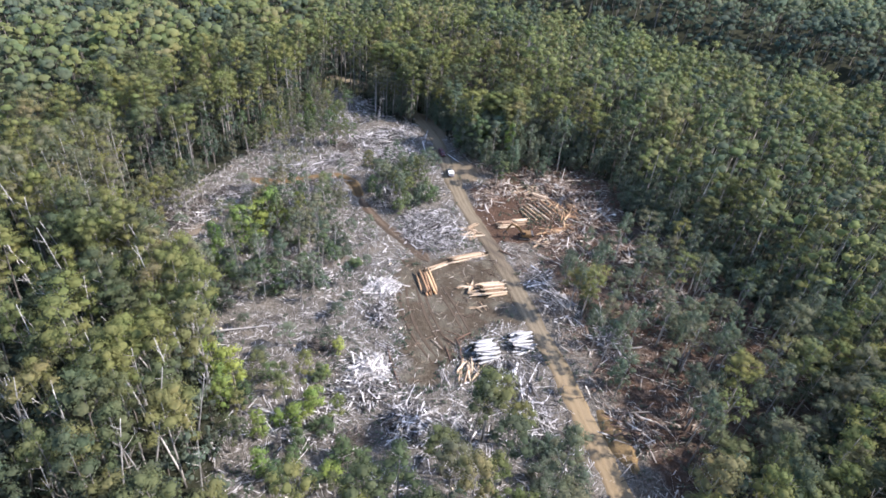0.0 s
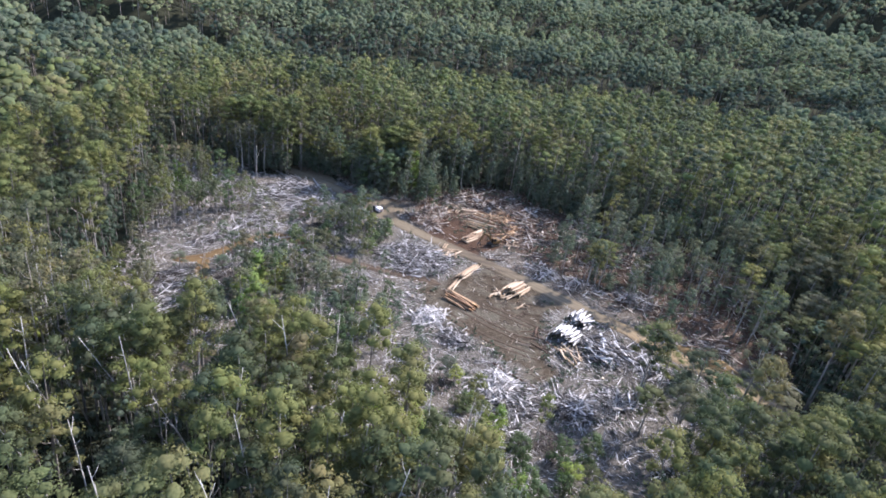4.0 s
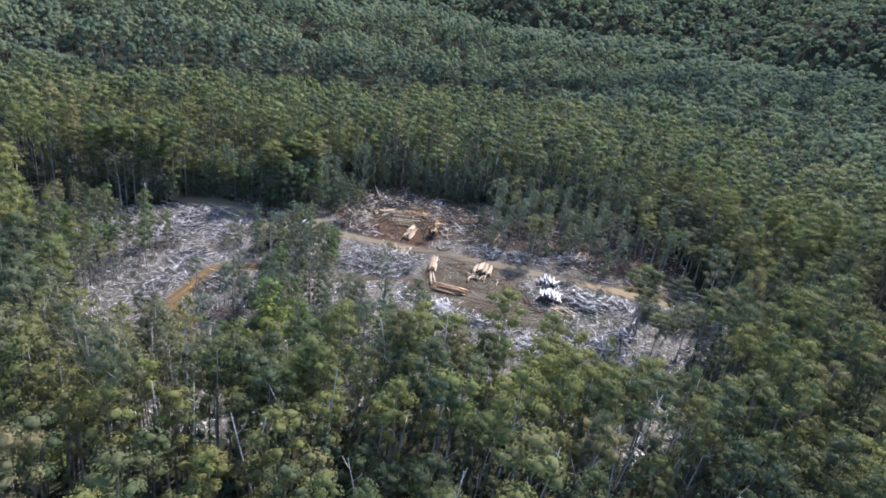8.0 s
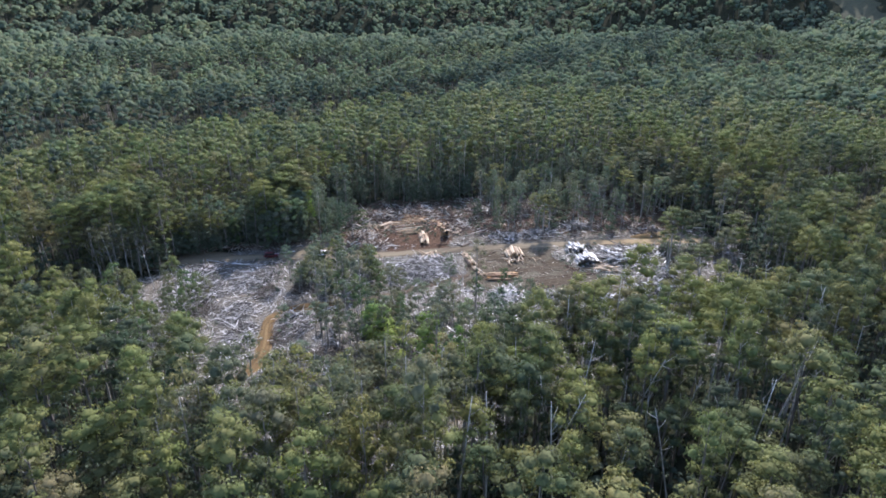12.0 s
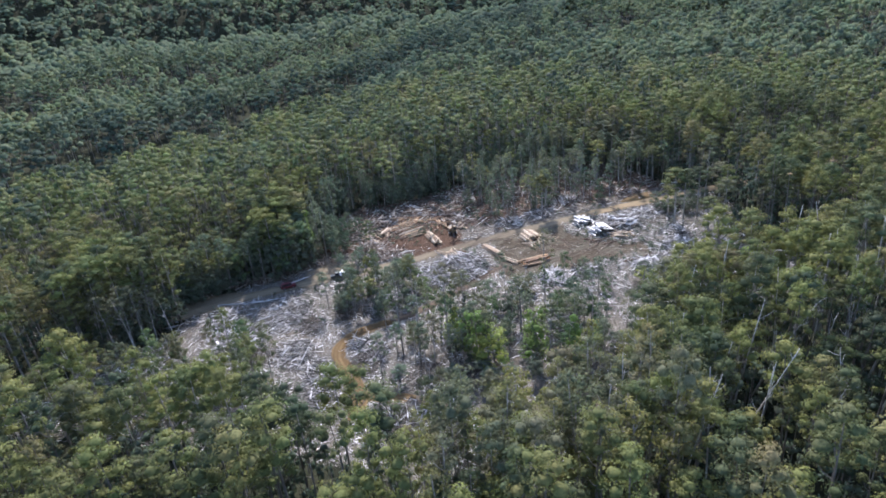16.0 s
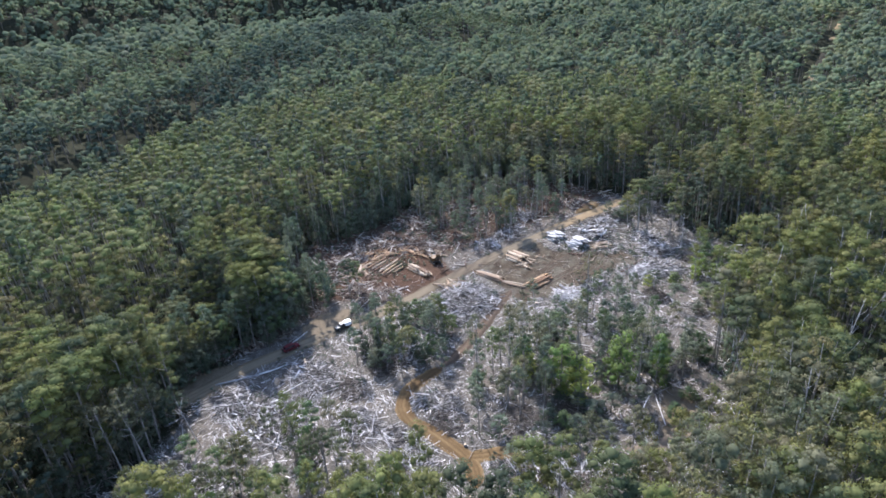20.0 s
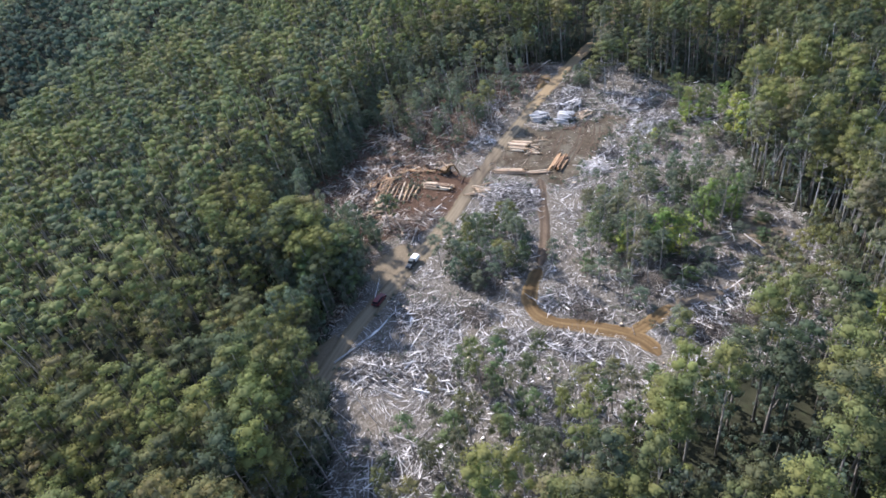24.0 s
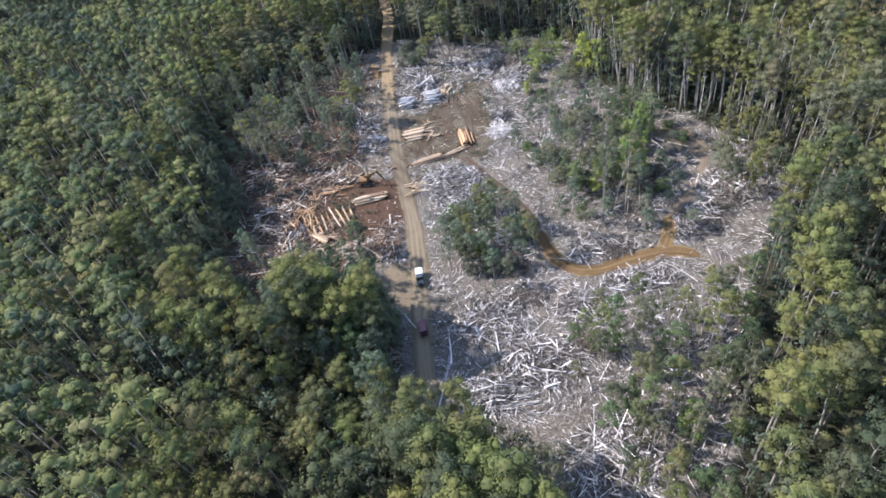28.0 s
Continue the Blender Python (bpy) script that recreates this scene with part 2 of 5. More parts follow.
def dirt_material(name, lo, hi, rut):
    m, n, l, b = material(name, 1.0)
    b.inputs["Specular IOR Level"].default_value = 0.04
    fine, mid = noise_tex(n, l, 3.0, 6, rough=0.7), noise_tex(n, l, 0.3, 4)
    c = ramp(n, l, fine, [(0.3, lo), (0.7, hi)])
    c = mix(n, l, 0.55, c, ramp(n, l, mid, [(0.35, (0.72, 0.68, 0.62)), (0.65, (1.12, 1.1, 1.05))]), "MULTIPLY")
    c = mix(n, l, attr(n, "rut"), c, rut)
    c = mix(n, l, attr(n, "mud"), c, (0.052, 0.041, 0.032))
    c = mix(n, l, attr(n, "sand"), c, (0.215, 0.155, 0.086))
    l.new(c, b.inputs["Base Color"])
    bump(n, l, b, fine, 0.6, 0.12)
    return m


ground_mat = ground_material()
road_mat = dirt_material("road_dirt", (0.074, 0.061, 0.042), (0.146, 0.120, 0.083), (0.168, 0.138, 0.096))
track_mat = dirt_material("orange_dirt", (0.105, 0.071, 0.035), (0.215, 0.150, 0.078), (0.072, 0.047, 0.024))
skid_path_mat = dirt_material("pale_dirt", (0.088, 0.072, 0.054), (0.175, 0.148, 0.115), (0.12, 0.095, 0.07))
grass_mat = dirt_material("dry_grass", (0.052, 0.052, 0.036), (0.098, 0.095, 0.064), (0.06, 0.05, 0.04))
skid_mat = dirt_material("skid_dirt", (0.06, 0.045, 0.034), (0.125, 0.096, 0.07), (0.045, 0.034, 0.025))

# ---- terrain ----
rng = np.random.default_rng(7)
OPEN = np.array([(16, -80), (3, -87), (-12, -86), (-28, -73), (-47, -76), (-64, -62), (-62, -42), (-65, -28), (-72, -17), (-85, -4), (-93, 11), (-97, 26),
                 (-98, 37), (-84, 47), (-76, 58), (-70, 68), (-62, 82), (-52, 104), (-45, 120), (-34, 131), (-26, 120), (-20, 108), (-12, 97), (-3.5, 88), (4, 80), (8, 71), (20, 63),
                 (34, 57), (48, 49), (57, 30), (54, 10), (61, -8), (66, -28), (68, -46), (62, -63), (48, -74), (30, -77)], float)
CLUMP_WEST = np.array([(-40, -12), (-54, -19), (-69, -14), (-72, -3), (-67, 12), (-60, 23), (-57, 36), (-47, 41), (-39, 33), (-36, 12)], float)
CLUMP_ROAD = np.array([(-7, 46), (-8, 30), (-19, 24), (-27, 33), (-29, 46), (-18, 53)], float)
ROAD = np.array([(112, -480), (74, -370), (40, -275), (19, -200), (11, -150), (7, -115), (8, -92), (8.3, -71), (7.6, -52), (7.3, -38), (6, -18), (4.7, -2), (3, 13), (1.2, 28), (0.6, 40), (0.7, 50), (0.9, 62),
                 (0.7, 76), (-2, 90), (-5, 104), (-10, 118), (-22, 134), (-40, 150)], float)
TRACK = np.array([(-14.5, -1), (-19, 8), (-24.5, 18), (-28.5, 27), (-31, 36), (-31.8, 43), (-33.5, 48.3), (-37, 51.3), (-42, 52), (-50, 49.8), (-57.5, 48.6), (-62.5, 49.6), (-66, 52.5)], float)
SPUR = np.array([(-58, 48.5), (-60.5, 45), (-62.5, 41), (-63.5, 37)], float)
WEST_PATH = np.array([(-63.5, 37), (-65, 36), (-71, 30.6), (-77.5, 23.3), (-81.5, 13), (-79.5, 6), (-74, 3)], float)
WEST_BARE = np.array([(-84, 14), (-82, 2), (-74, -2), (-69, 2), (-75, 8), (-79, 15)], float)
YARD = np.array([(6, 3), (5, -22), (1, -30), (-9, -31), (-20, -46), (-27, -41), (-26, -22), (-27, -13), (-22, 0), (-13, 1), (-4, -1)], float)
RED_YARD = np.array([(4, 6), (3, 22), (10, 33), (18, 44), (26, 44), (37, 30), (42, 16), (34, 6), (20, 3)], float)
TURNOUT = np.array([(2, 40), (9, 42), (11, 50), (8, 57), (2, 58)], float)
NORTH_PATCH = np.array([(-4, 84), (4, 76), (7, 88), (5, 98), (-6, 104)], float)


def inside(poly, x, y):
    hit = np.zeros(np.shape(x), bool)
    for (x0, y0), (x1, y1) in zip(poly, np.roll(poly, -1, 0)):
        hit ^= ((y0 > y) != (y1 > y)) & (x < (x1 - x0) * (y - y0) / (y1 - y0 + 1e-9) + x0)
    return hit


def off_line(line, x, y, closed=False):
    best = np.full(np.shape(x), 1e9)
    pairs = zip(line, np.roll(line, -1, 0)) if closed else zip(line[:-1], line[1:])
    for a, c in pairs:
        d = c - a
        t = np.clip(((x - a[0]) * d[0] + (y - a[1]) * d[1]) / (d @ d), 0, 1)
        best = np.minimum(best, np.hypot(x - a[0] - t * d[0], y - a[1] - t * d[1]))
    return best


def inner(poly, x, y):
    """Metres inside the edge of a polygon, negative outside."""
    d = off_line(poly, x, y, True)
    return np.where(inside(poly, x, y), d, -d)


def step(v, a, c):
    t = np.clip((v - a) / (c - a), 0, 1)
    return t * t * (3 - 2 * t)


def waves(x, y, size, seed):
    """Smooth rolling relief of about that wavelength, from -1 to 1."""
    g = np.random.default_rng(seed)
    out = 0
    for _ in range(5):
        a, p, k = g.uniform(0, 6.28), g.uniform(0, 6.28), g.uniform(0.7, 1.6)
        out = out + np.sin((x * np.cos(a) + y * np.sin(a)) * 6.28 / size * k + p)
    return out / 3.2


def creek(x, y):
    """Zero along winding creek lines in the country east of the ridge."""
    return waves(x, y, 420, 14) + 0.25 * waves(x, y, 120, 15)


def height(x, y):
    x, y = np.asarray(x, float), np.asarray(y, float)
    z = 3.85 * np.tanh(x / 70) - 3.84 * np.tanh(y / 120)
    r = np.hypot(x, y)
    s, u = (x - 150) * 0.76 + (y - 90) * 0.65, (x - 150) * 0.65 - (y - 90) * 0.76
    east = step(x + 0.35 * np.abs(y), -60, 160)
    z = z - 48 * np.exp(-((s - 56) / 30) ** 2) * (1 - step(u, 60, 260)) * east
    z = z + east * (0.09 * np.clip(r - 220, 0, 320) + 0.35 * np.clip(r - 760, 0, 590) * step(r, 740, 900) + 0.05 * np.maximum(r - 1350, 0))
    z = z + east * (waves(x, y, 300, 3) * 10 * step(r, 230, 460) + waves(x, y, 150, 8) * 4 * step(r, 260, 420) + waves(x, y, 560, 9) * 18 * step(r, 560, 950))
    z = z - east * 9 * np.exp(-(creek(x, y) / 0.14) ** 2) * step(r, 250, 330)
    return z + 0.5 * waves(x, y, 60, 5) * step(r, 60, 150)


def micro(x, y):
    return 0.10 * waves(x, y, 5.5, 11) + 0.07 * waves(x, y, 2.3, 12)


def mesh_object(name, verts, faces, mats, smooth=False, midx=None, parent=None, attrs=(), normals=None):
    """A mesh from arrays: rows of three or four corners."""
    verts, faces = np.asarray(verts, np.float32), np.asarray(faces, np.int32)
    me = bpy.data.meshes.new(name)
    k = faces.shape[1]
    me.vertices.add(len(verts))
    me.vertices.foreach_set("co", verts.ravel())
    me.loops.add(faces.size)
    me.loops.foreach_set("vertex_index", faces.ravel())
    me.polygons.add(len(faces))
    me.polygons.foreach_set("loop_start", np.arange(0, faces.size, k, dtype=np.int32))
    if midx is not None:
        me.polygons.foreach_set("material_index", np.asarray(midx, np.int32))
    me.polygons.foreach_set("use_smooth", np.full(len(faces), smooth))
    for key, values in attrs:
        me.attributes.new(key, "FLOAT", "POINT").data.foreach_set("value", np.asarray(values, np.float32))
    me.update(calc_edges=True)
    if normals is not None:
        me.polygons.foreach_set("use_smooth", np.full(len(faces), True))
        me.normals_split_custom_set_from_vertices(np.asarray(normals, np.float32))
    for m in mats:
        me.materials.append(m)
    ob = new(name, me)
    ob.parent = parent
    return ob


def grid_axis(lo, hi, spacing, out, growth=1.16):
    a = list(np.arange(lo, hi + 0.01, spacing))
    for sign in (-1, 1):
        d, p = spacing, a[0] if sign < 0 else a[-1]
        extra = []
        while abs(p) < out:
            d *= growth
            p += sign * (min(d, 30) if abs(p) < 1300 else min(d, 160))
            extra.append(p)
        a = extra[::-1] + a if sign < 0 else a + extra
    return np.array(a)


gx, gy = grid_axis(-106, 64, 1.0, 3400), grid_axis(-96, 138, 1.0, 3400)
X, Y = np.meshgrid(gx, gy)
op = inner(OPEN, X, Y)
worn = np.minimum(np.minimum(off_line(ROAD, X, Y) - 4.0, off_line(TRACK, X, Y) - 2.6), np.minimum(off_line(SPUR, X, Y) - 1.6, off_line(WEST_PATH, X, Y) - 1.8))
flat = np.minimum(worn, -inner(YARD, X, Y))
Z = height(X, Y) + micro(X, Y) * np.where(op > -3, step(flat, -1, 2) * 0.9 + 0.1, 0.6) - 0.16 * (1 - step(worn, -0.6, 0.8))
nx, ny = len(gx), len(gy)
idx = np.arange(nx * ny).reshape(ny, nx)
quads = np.stack([idx[:-1, :-1], idx[:-1, 1:], idx[1:, 1:], idx[1:, :-1]], -1).reshape(-1, 4)
eastern = step(X, 8, 20) * (1 - step(Y, 60, 75))
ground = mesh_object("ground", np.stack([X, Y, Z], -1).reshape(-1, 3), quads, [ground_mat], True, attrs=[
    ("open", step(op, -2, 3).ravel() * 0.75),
    ("dark", (step(inner(YARD, X, Y) + 2.5 * waves(X, Y, 11, 61), -5, 6) * 0.85).ravel()),
    ("red", np.maximum(step(inner(RED_YARD, X, Y) + 2.5 * waves(X, Y, 12, 62), -6, 5) * 0.8, 0.5 * eastern * step(op, -2, 2)).ravel()),
    ("tan", np.maximum(step(inner(TURNOUT, X, Y), -1.5, 2), np.maximum(0.9 * step(inner(NORTH_PATCH, X, Y), -1.5, 2), 0.75 * step(inner(WEST_BARE, X, Y), -2, 2))).ravel())])
tagged(ground, "bare litter-strewn clearing and dark forest floor on rolling land", "ground", kind="structure")


def strip(name, line, half, mat, label, ruts, seed, rise=0.03, mud=0.0):
    """A worn earth way along a line, with wheel ruts and uneven edges."""
    g = np.random.default_rng(seed)
    seg = np.linalg.norm(np.diff(line, axis=0), axis=1)
    at = np.concatenate([[0], np.cumsum(seg)])
    t = np.arange(0, at[-1], 0.8)
    c = np.stack([np.interp(t, at, line[:, 0]), np.interp(t, at, line[:, 1])], -1)
    for _ in range(6):
        c[1:-1] = (c[:-2] + 2 * c[1:-1] + c[2:]) / 4
    d = np.gradient(c, axis=0)
    d /= np.linalg.norm(d, axis=1)[:, None]
    side = np.stack([d[:, 1], -d[:, 0]], -1)
    n = 15
    u = np.linspace(-1, 1, n)
    w = np.stack([half * (1 + 0.10 * np.convolve(g.normal(size=len(t)), np.ones(7) / 3, "same")) for _ in range(2)], -1)
    ends = np.clip(np.minimum(t, t[-1] - t) / 3.2 + 0.12, 0, 1) ** 0.6
    w = w * ends[:, None]
    lat = np.where(u < 0, u[None] * w[:, :1], u[None] * w[:, 1:])
    P = c[:, None] + side[:, None] * lat[..., None]
    rut = sum(np.exp(-((lat - r + 0.25 * np.sin(t / 9 + r)[:, None]) / 0.42) ** 2) for r in ruts)
    edge = 1 - np.abs(u)[None] ** 6
    z = height(P[..., 0], P[..., 1]) + rise * edge - 0.20 * (1 - edge) - 0.07 * rut + 0.02 * g.normal(size=P.shape[:2])
    idx = np.arange(len(t) * n).reshape(len(t), n)
    q = np.stack([idx[:-1, :-1], idx[:-1, 1:], idx[1:, 1:], idx[1:, :-1]], -1).reshape(-1, 4)
    ob = mesh_object(name, np.concatenate([P, z[..., None]], -1).reshape(-1, 3), q, [mat], True, attrs=[("rut", np.clip(rut * 0.8, 0, 1).ravel()),
        ("mud", (mud * 0.75 * np.exp(-((P[..., 1] - 2) / 15) ** 2) * (0.75 + 0.25 * np.sin(P[..., 0] * 1.7 + P[..., 1]))).ravel()), ("sand", (mud * 0.6 * (1 - step(P[..., 1], -52, -30))).ravel())])
    return tagged(ob, label, "road", kind="structure")


strip("road", ROAD, 2.35, road_mat, "unsealed tan dirt logging road with wheel ruts", (-1.1, 0.1, 1.1), 3, mud=1.0)
strip("track", TRACK[4:], 2.0, track_mat, "curving orange clay skid track with churned ruts", (-1.1, -0.4, 0.5, 1.2), 4)
strip("skid_track", TRACK[:5], 1.7, skid_mat, "narrow dark skid track through the felled timber", (-0.8, 0.8), 5)
strip("track_spur", SPUR, 1.9, track_mat, "short orange clay spur off the skid track", (-0.7, 0.7), 6, 0.05)

strip("skid_path", WEST_PATH, 1.7, skid_path_mat, "pale worn skid path leading to the western forest edge", (-0.8, 0.8), 7, 0.05)
for n, (dx, bend) in enumerate([(0, 2.0), (1.9, 2.2), (4.4, 1.2), (6.2, 1.4), (9.0, -1.0), (10.8, -0.8)]):
    wy = np.linspace(-11, -39 + 2 * (n % 3), 9)
    wl = np.stack([-24.0 + dx + bend * np.sin((wy + 11) / 9) + 0.16 * (-11 - wy), wy], -1)
    strip("wheel_rut", wl, 0.42, skid_mat, "wheel rut pressed into the bare earth yard", (0.0,), 20 + n, 0.11)

ba = np.linspace(0, 1, 26)
bw = np.linspace(-1, 1, 12)
BA, BW = np.meshgrid(ba, bw, indexing="ij")
bxx = 13.2 - 1.2 * BA + 2.6 * BW * np.sin(np.pi * (0.08 + 0.84 * BA))
byy = -72 + 16 * BA + 0.6 * np.sin(BA * 9)
hump = np.clip(1 - BW ** 2, 0, 1) * np.sin(np.pi * BA) * (1.15 + 0.25 * waves(bxx, byy, 3.0, 55))
bi = np.arange(BA.size).reshape(BA.shape)
bank = mesh_object("earth_bank", np.stack([bxx, byy, height(bxx, byy) - 0.15 + hump], -1).reshape(-1, 3),
                   np.stack([bi[:-1, :-1], bi[1:, :-1], bi[1:, 1:], bi[:-1, 1:]], -1).reshape(-1, 4), [track_mat], True,
                   attrs=[(key, np.zeros(BA.size)) for key in ("rut", "mud", "sand")])
tagged(bank, "low bank of pushed-up orange clay beside the road", "earth bank")


# ---- trees ----
def tube(path, radii, sides=6):
    """Rings along a path: vertices and triangles."""
    path, radii = np.asarray(path, float), np.asarray(radii, float)
    d = np.gradient(path, axis=0)
    d /= np.linalg.norm(d, axis=1)[:, None] + 1e-9
    ref = np.where(np.abs(d[:, 2:3]) > 0.9, [[1.0, 0, 0]], [[0, 0, 1.0]])
    a = np.cross(d, ref)
    a /= np.linalg.norm(a, axis=1)[:, None]
    c = np.cross(d, a)
    th = np.arange(sides) * 2 * np.pi / sides
    v = path[:, None] + radii[:, None, None] * (np.cos(th)[None, :, None] * a[:, None] + np.sin(th)[None, :, None] * c[:, None])
    n = len(path)
    i = np.arange(n * sides).reshape(n, sides)
    j = np.roll(i, -1, 1)
    f = np.concatenate([np.stack([i[:-1], j[:-1], j[1:]], -1).reshape(-1, 3), np.stack([i[:-1], j[1:], i[1:]], -1).reshape(-1, 3)])
    cap = np.stack([np.full(sides - 2, i[-1, 0]), i[-1, 1:-1], i[-1, 2:]], -1)
    cap0 = np.stack([np.full(sides - 2, i[0, 0]), i[0, 2:], i[0, 1:-1]], -1)
    return v.reshape(-1, 3), np.concatenate([f, cap, cap0])


def join(pieces):
    vs, fs, ns, at = [], [], [], 0
    for v, f, *n in pieces:
        vs.append(v)
        fs.append(f + at)
        ns += n
        at += len(v)
    return (np.concatenate(vs), np.concatenate(fs), *([np.concatenate(ns)] if ns else []))


def corner_normals(v, f):
    n = np.zeros_like(v)
    fn = np.cross(v[f[:, 1]] - v[f[:, 0]], v[f[:, 2]] - v[f[:, 0]])
    for k in range(3):
        np.add.at(n, f[:, k], fn)
    return n / (np.linalg.norm(n, axis=1)[:, None] + 1e-9)


GOLD = (1 + 5 ** 0.5) / 2
BALL = np.array([(a, c * GOLD, 0) for a in (-1, 1) for c in (-1, 1)] + [(0, a, c * GOLD) for a in (-1, 1) for c in (-1, 1)] + [(c * GOLD, 0, a) for a in (-1, 1) for c in (-1, 1)], float)
BALL /= np.linalg.norm(BALL, axis=1)[:, None]
FACES = np.array([f for f in ((a, b, c) for a in range(12) for b in range(a + 1, 12) for c in range(b + 1, 12)) if max(np.linalg.norm(BALL[f[p]] - BALL[f[q]]) for p, q in ((0, 1), (1, 2), (0, 2))) < 1.1])
FLIP = np.einsum("ij,ij->i", np.cross(BALL[FACES[:, 1]] - BALL[FACES[:, 0]], BALL[FACES[:, 2]] - BALL[FACES[:, 0]]), BALL[FACES].mean(1)) < 0
FACES[FLIP] = FACES[FLIP][:, ::-1]
DOME = FACES[BALL[FACES].mean(1)[:, 2] > -0.55]


def core(g, centre, radius, flatten, up):
    """The dense lumpy heart of a clump of foliage, open underneath."""
    a = g.uniform(0, 6.28)
    d = BALL @ np.array([(np.cos(a), np.sin(a), 0), (-np.sin(a), np.cos(a), 0), (0, 0, 1)])
    v = centre + d * radius * np.array([1, 1, flatten]) * g.uniform(0.66, 1.12, (12, 1))
    n = d + np.array([0, 0, up]) + g.normal(size=(12, 3)) * 0.16
    return v, DOME, n / np.linalg.norm(n, axis=1)[:, None]


def leaves(g, centre, radius, flatten, count, size, up=0.12, ruffle=0.3, heart=0.62):
    """A clump of leaf sprays round a centre: a dense heart, and small slim triangles that ruffle its outline."""
    d = g.normal(size=(count, 3))
    d[:, 2] = np.where(g.random(count) < 0.66, np.abs(d[:, 2]), d[:, 2])
    d /= np.linalg.norm(d, axis=1)[:, None]
    p = centre + d * radius * np.array([1, 1, flatten]) * (1.12 - 0.34 * g.random((count, 1)) ** 1.5)
    nrm = d + np.array([0, 0, 0.25]) + g.normal(size=(count, 3)) * 0.38
    nrm /= np.linalg.norm(nrm, axis=1)[:, None]
    t = np.cross(nrm, g.normal(size=(count, 3)))
    t /= np.linalg.norm(t, axis=1)[:, None]
    bt = np.cross(nrm, t)
    s = size * g.uniform(0.6, 1.4, (count, 1))
    w = s * g.uniform(0.5, 0.9, (count, 1))
    v = np.stack([p + t * s, p - t * s * 0.6 + bt * w, p - t * s * 0.6 - bt * w], 1).reshape(-1, 3)
    i = np.arange(count)[:, None] * 3
    soft = d + nrm * ruffle + np.array([0, 0, up])
    soft /= np.linalg.norm(soft, axis=1)[:, None]
    return join([(v, i + [0, 1, 2], np.repeat(soft, 3, 0)), core(g, centre, radius * heart, flatten, up + 0.25)])


def gum_tree(g, tall, spread, bare, clumps, per, size, limbs=6, sides=6, rings=7, up=0.04, ruffle=0.3, full=1.0, heart=0.62):
    """A tall slender gum: bare stem, rising limbs, an open crown of separate clumps."""
    lean = g.normal(size=2) * 0.025 * tall
    k = np.linspace(0, 1, rings)
    stem = np.stack([lean[0] * k ** 2 + 0.10 * np.sin(k * 5 + g.uniform(0, 6)), lean[1] * k ** 2 + 0.10 * np.sin(k * 4 + g.uniform(0, 6)), tall * 0.96 * k - 0.5 * (k == 0)], -1)
    wood = [tube(stem, 0.0088 * tall * (1 - 0.86 * k) + 0.02, sides)]
    crown = []
    for c in range(clumps):
        f = (c + g.uniform(0, 1)) / clumps
        h = tall * (bare + (0.97 - bare) * f ** 0.55)
        prof = np.sqrt(max(0.04, 1 - ((f - 0.38) / 0.66) ** 2))
        a = c * 2.4 + g.uniform(-0.5, 0.5)
        r = spread * prof * g.uniform(0.45, 0.95) * (0.2 if f > 0.93 else 1)
        kz = min(h / tall, 1)
        mid = np.array([lean[0] * kz ** 2, lean[1] * kz ** 2, 0])
        p = mid + np.array([r * np.cos(a), r * np.sin(a), h])
        rad = spread * g.uniform(0.26, 0.44) * full * (1.1 - 0.25 * (f < 0.3))
        crown.append(leaves(g, p, rad, g.uniform(0.6, 0.85), per, size, up, ruffle, heart))
        if c < limbs * 2 and c % 2 == 0:
            q = mid + np.array([0, 0, h - r * 0.9 - 0.6])
            m = (q + p) / 2 + np.array([0, 0, -0.2 * r])
            wood.append(tube(np.stack([q, m, p]), np.array([0.07, 0.05, 0.02]) * tall / 20, 4))
    return join(wood), join(crown)


def cone_tree(g, tall, spread, clumps, per, size):
    """A young bushy wattle or she-oak: foliage nearly to the ground, an uneven oval narrowing upwards."""
    k = np.linspace(0, 1, 5)
    lean = g.normal(size=2) * 0.03 * tall
    wood = [tube(np.stack([lean[0] * k ** 2 + 0.05 * np.sin(k * 4), lean[1] * k ** 2 + 0.05 * np.cos(k * 3), tall * 0.93 * k - 0.3 * (k == 0)], -1), 0.012 * tall * (1 - 0.85 * k) + 0.02, 5)]
    crown = []
    for c in range(clumps):
        f = (c + g.uniform(0, 1)) / clumps
        h = tall * (0.14 + 0.80 * f)
        a = c * 2.4 + g.uniform(-0.6, 0.6)
        prof = np.sqrt(max(0.05, 1 - ((f - 0.34) / 0.7) ** 2))
        r = spread * prof * g.uniform(0.3, 0.85)
        p = np.array([lean[0] * f ** 2 + r * np.cos(a), lean[1] * f ** 2 + r * np.sin(a), h + g.normal() * 0.03 * tall])
        crown.append(leaves(g, p, spread * g.uniform(0.24, 0.46) * (0.6 + 0.5 * prof), g.uniform(0.75, 1.05), per, size, 0.2, heart=0.5))
    return join(wood), join(crown)


TEMPL = {}


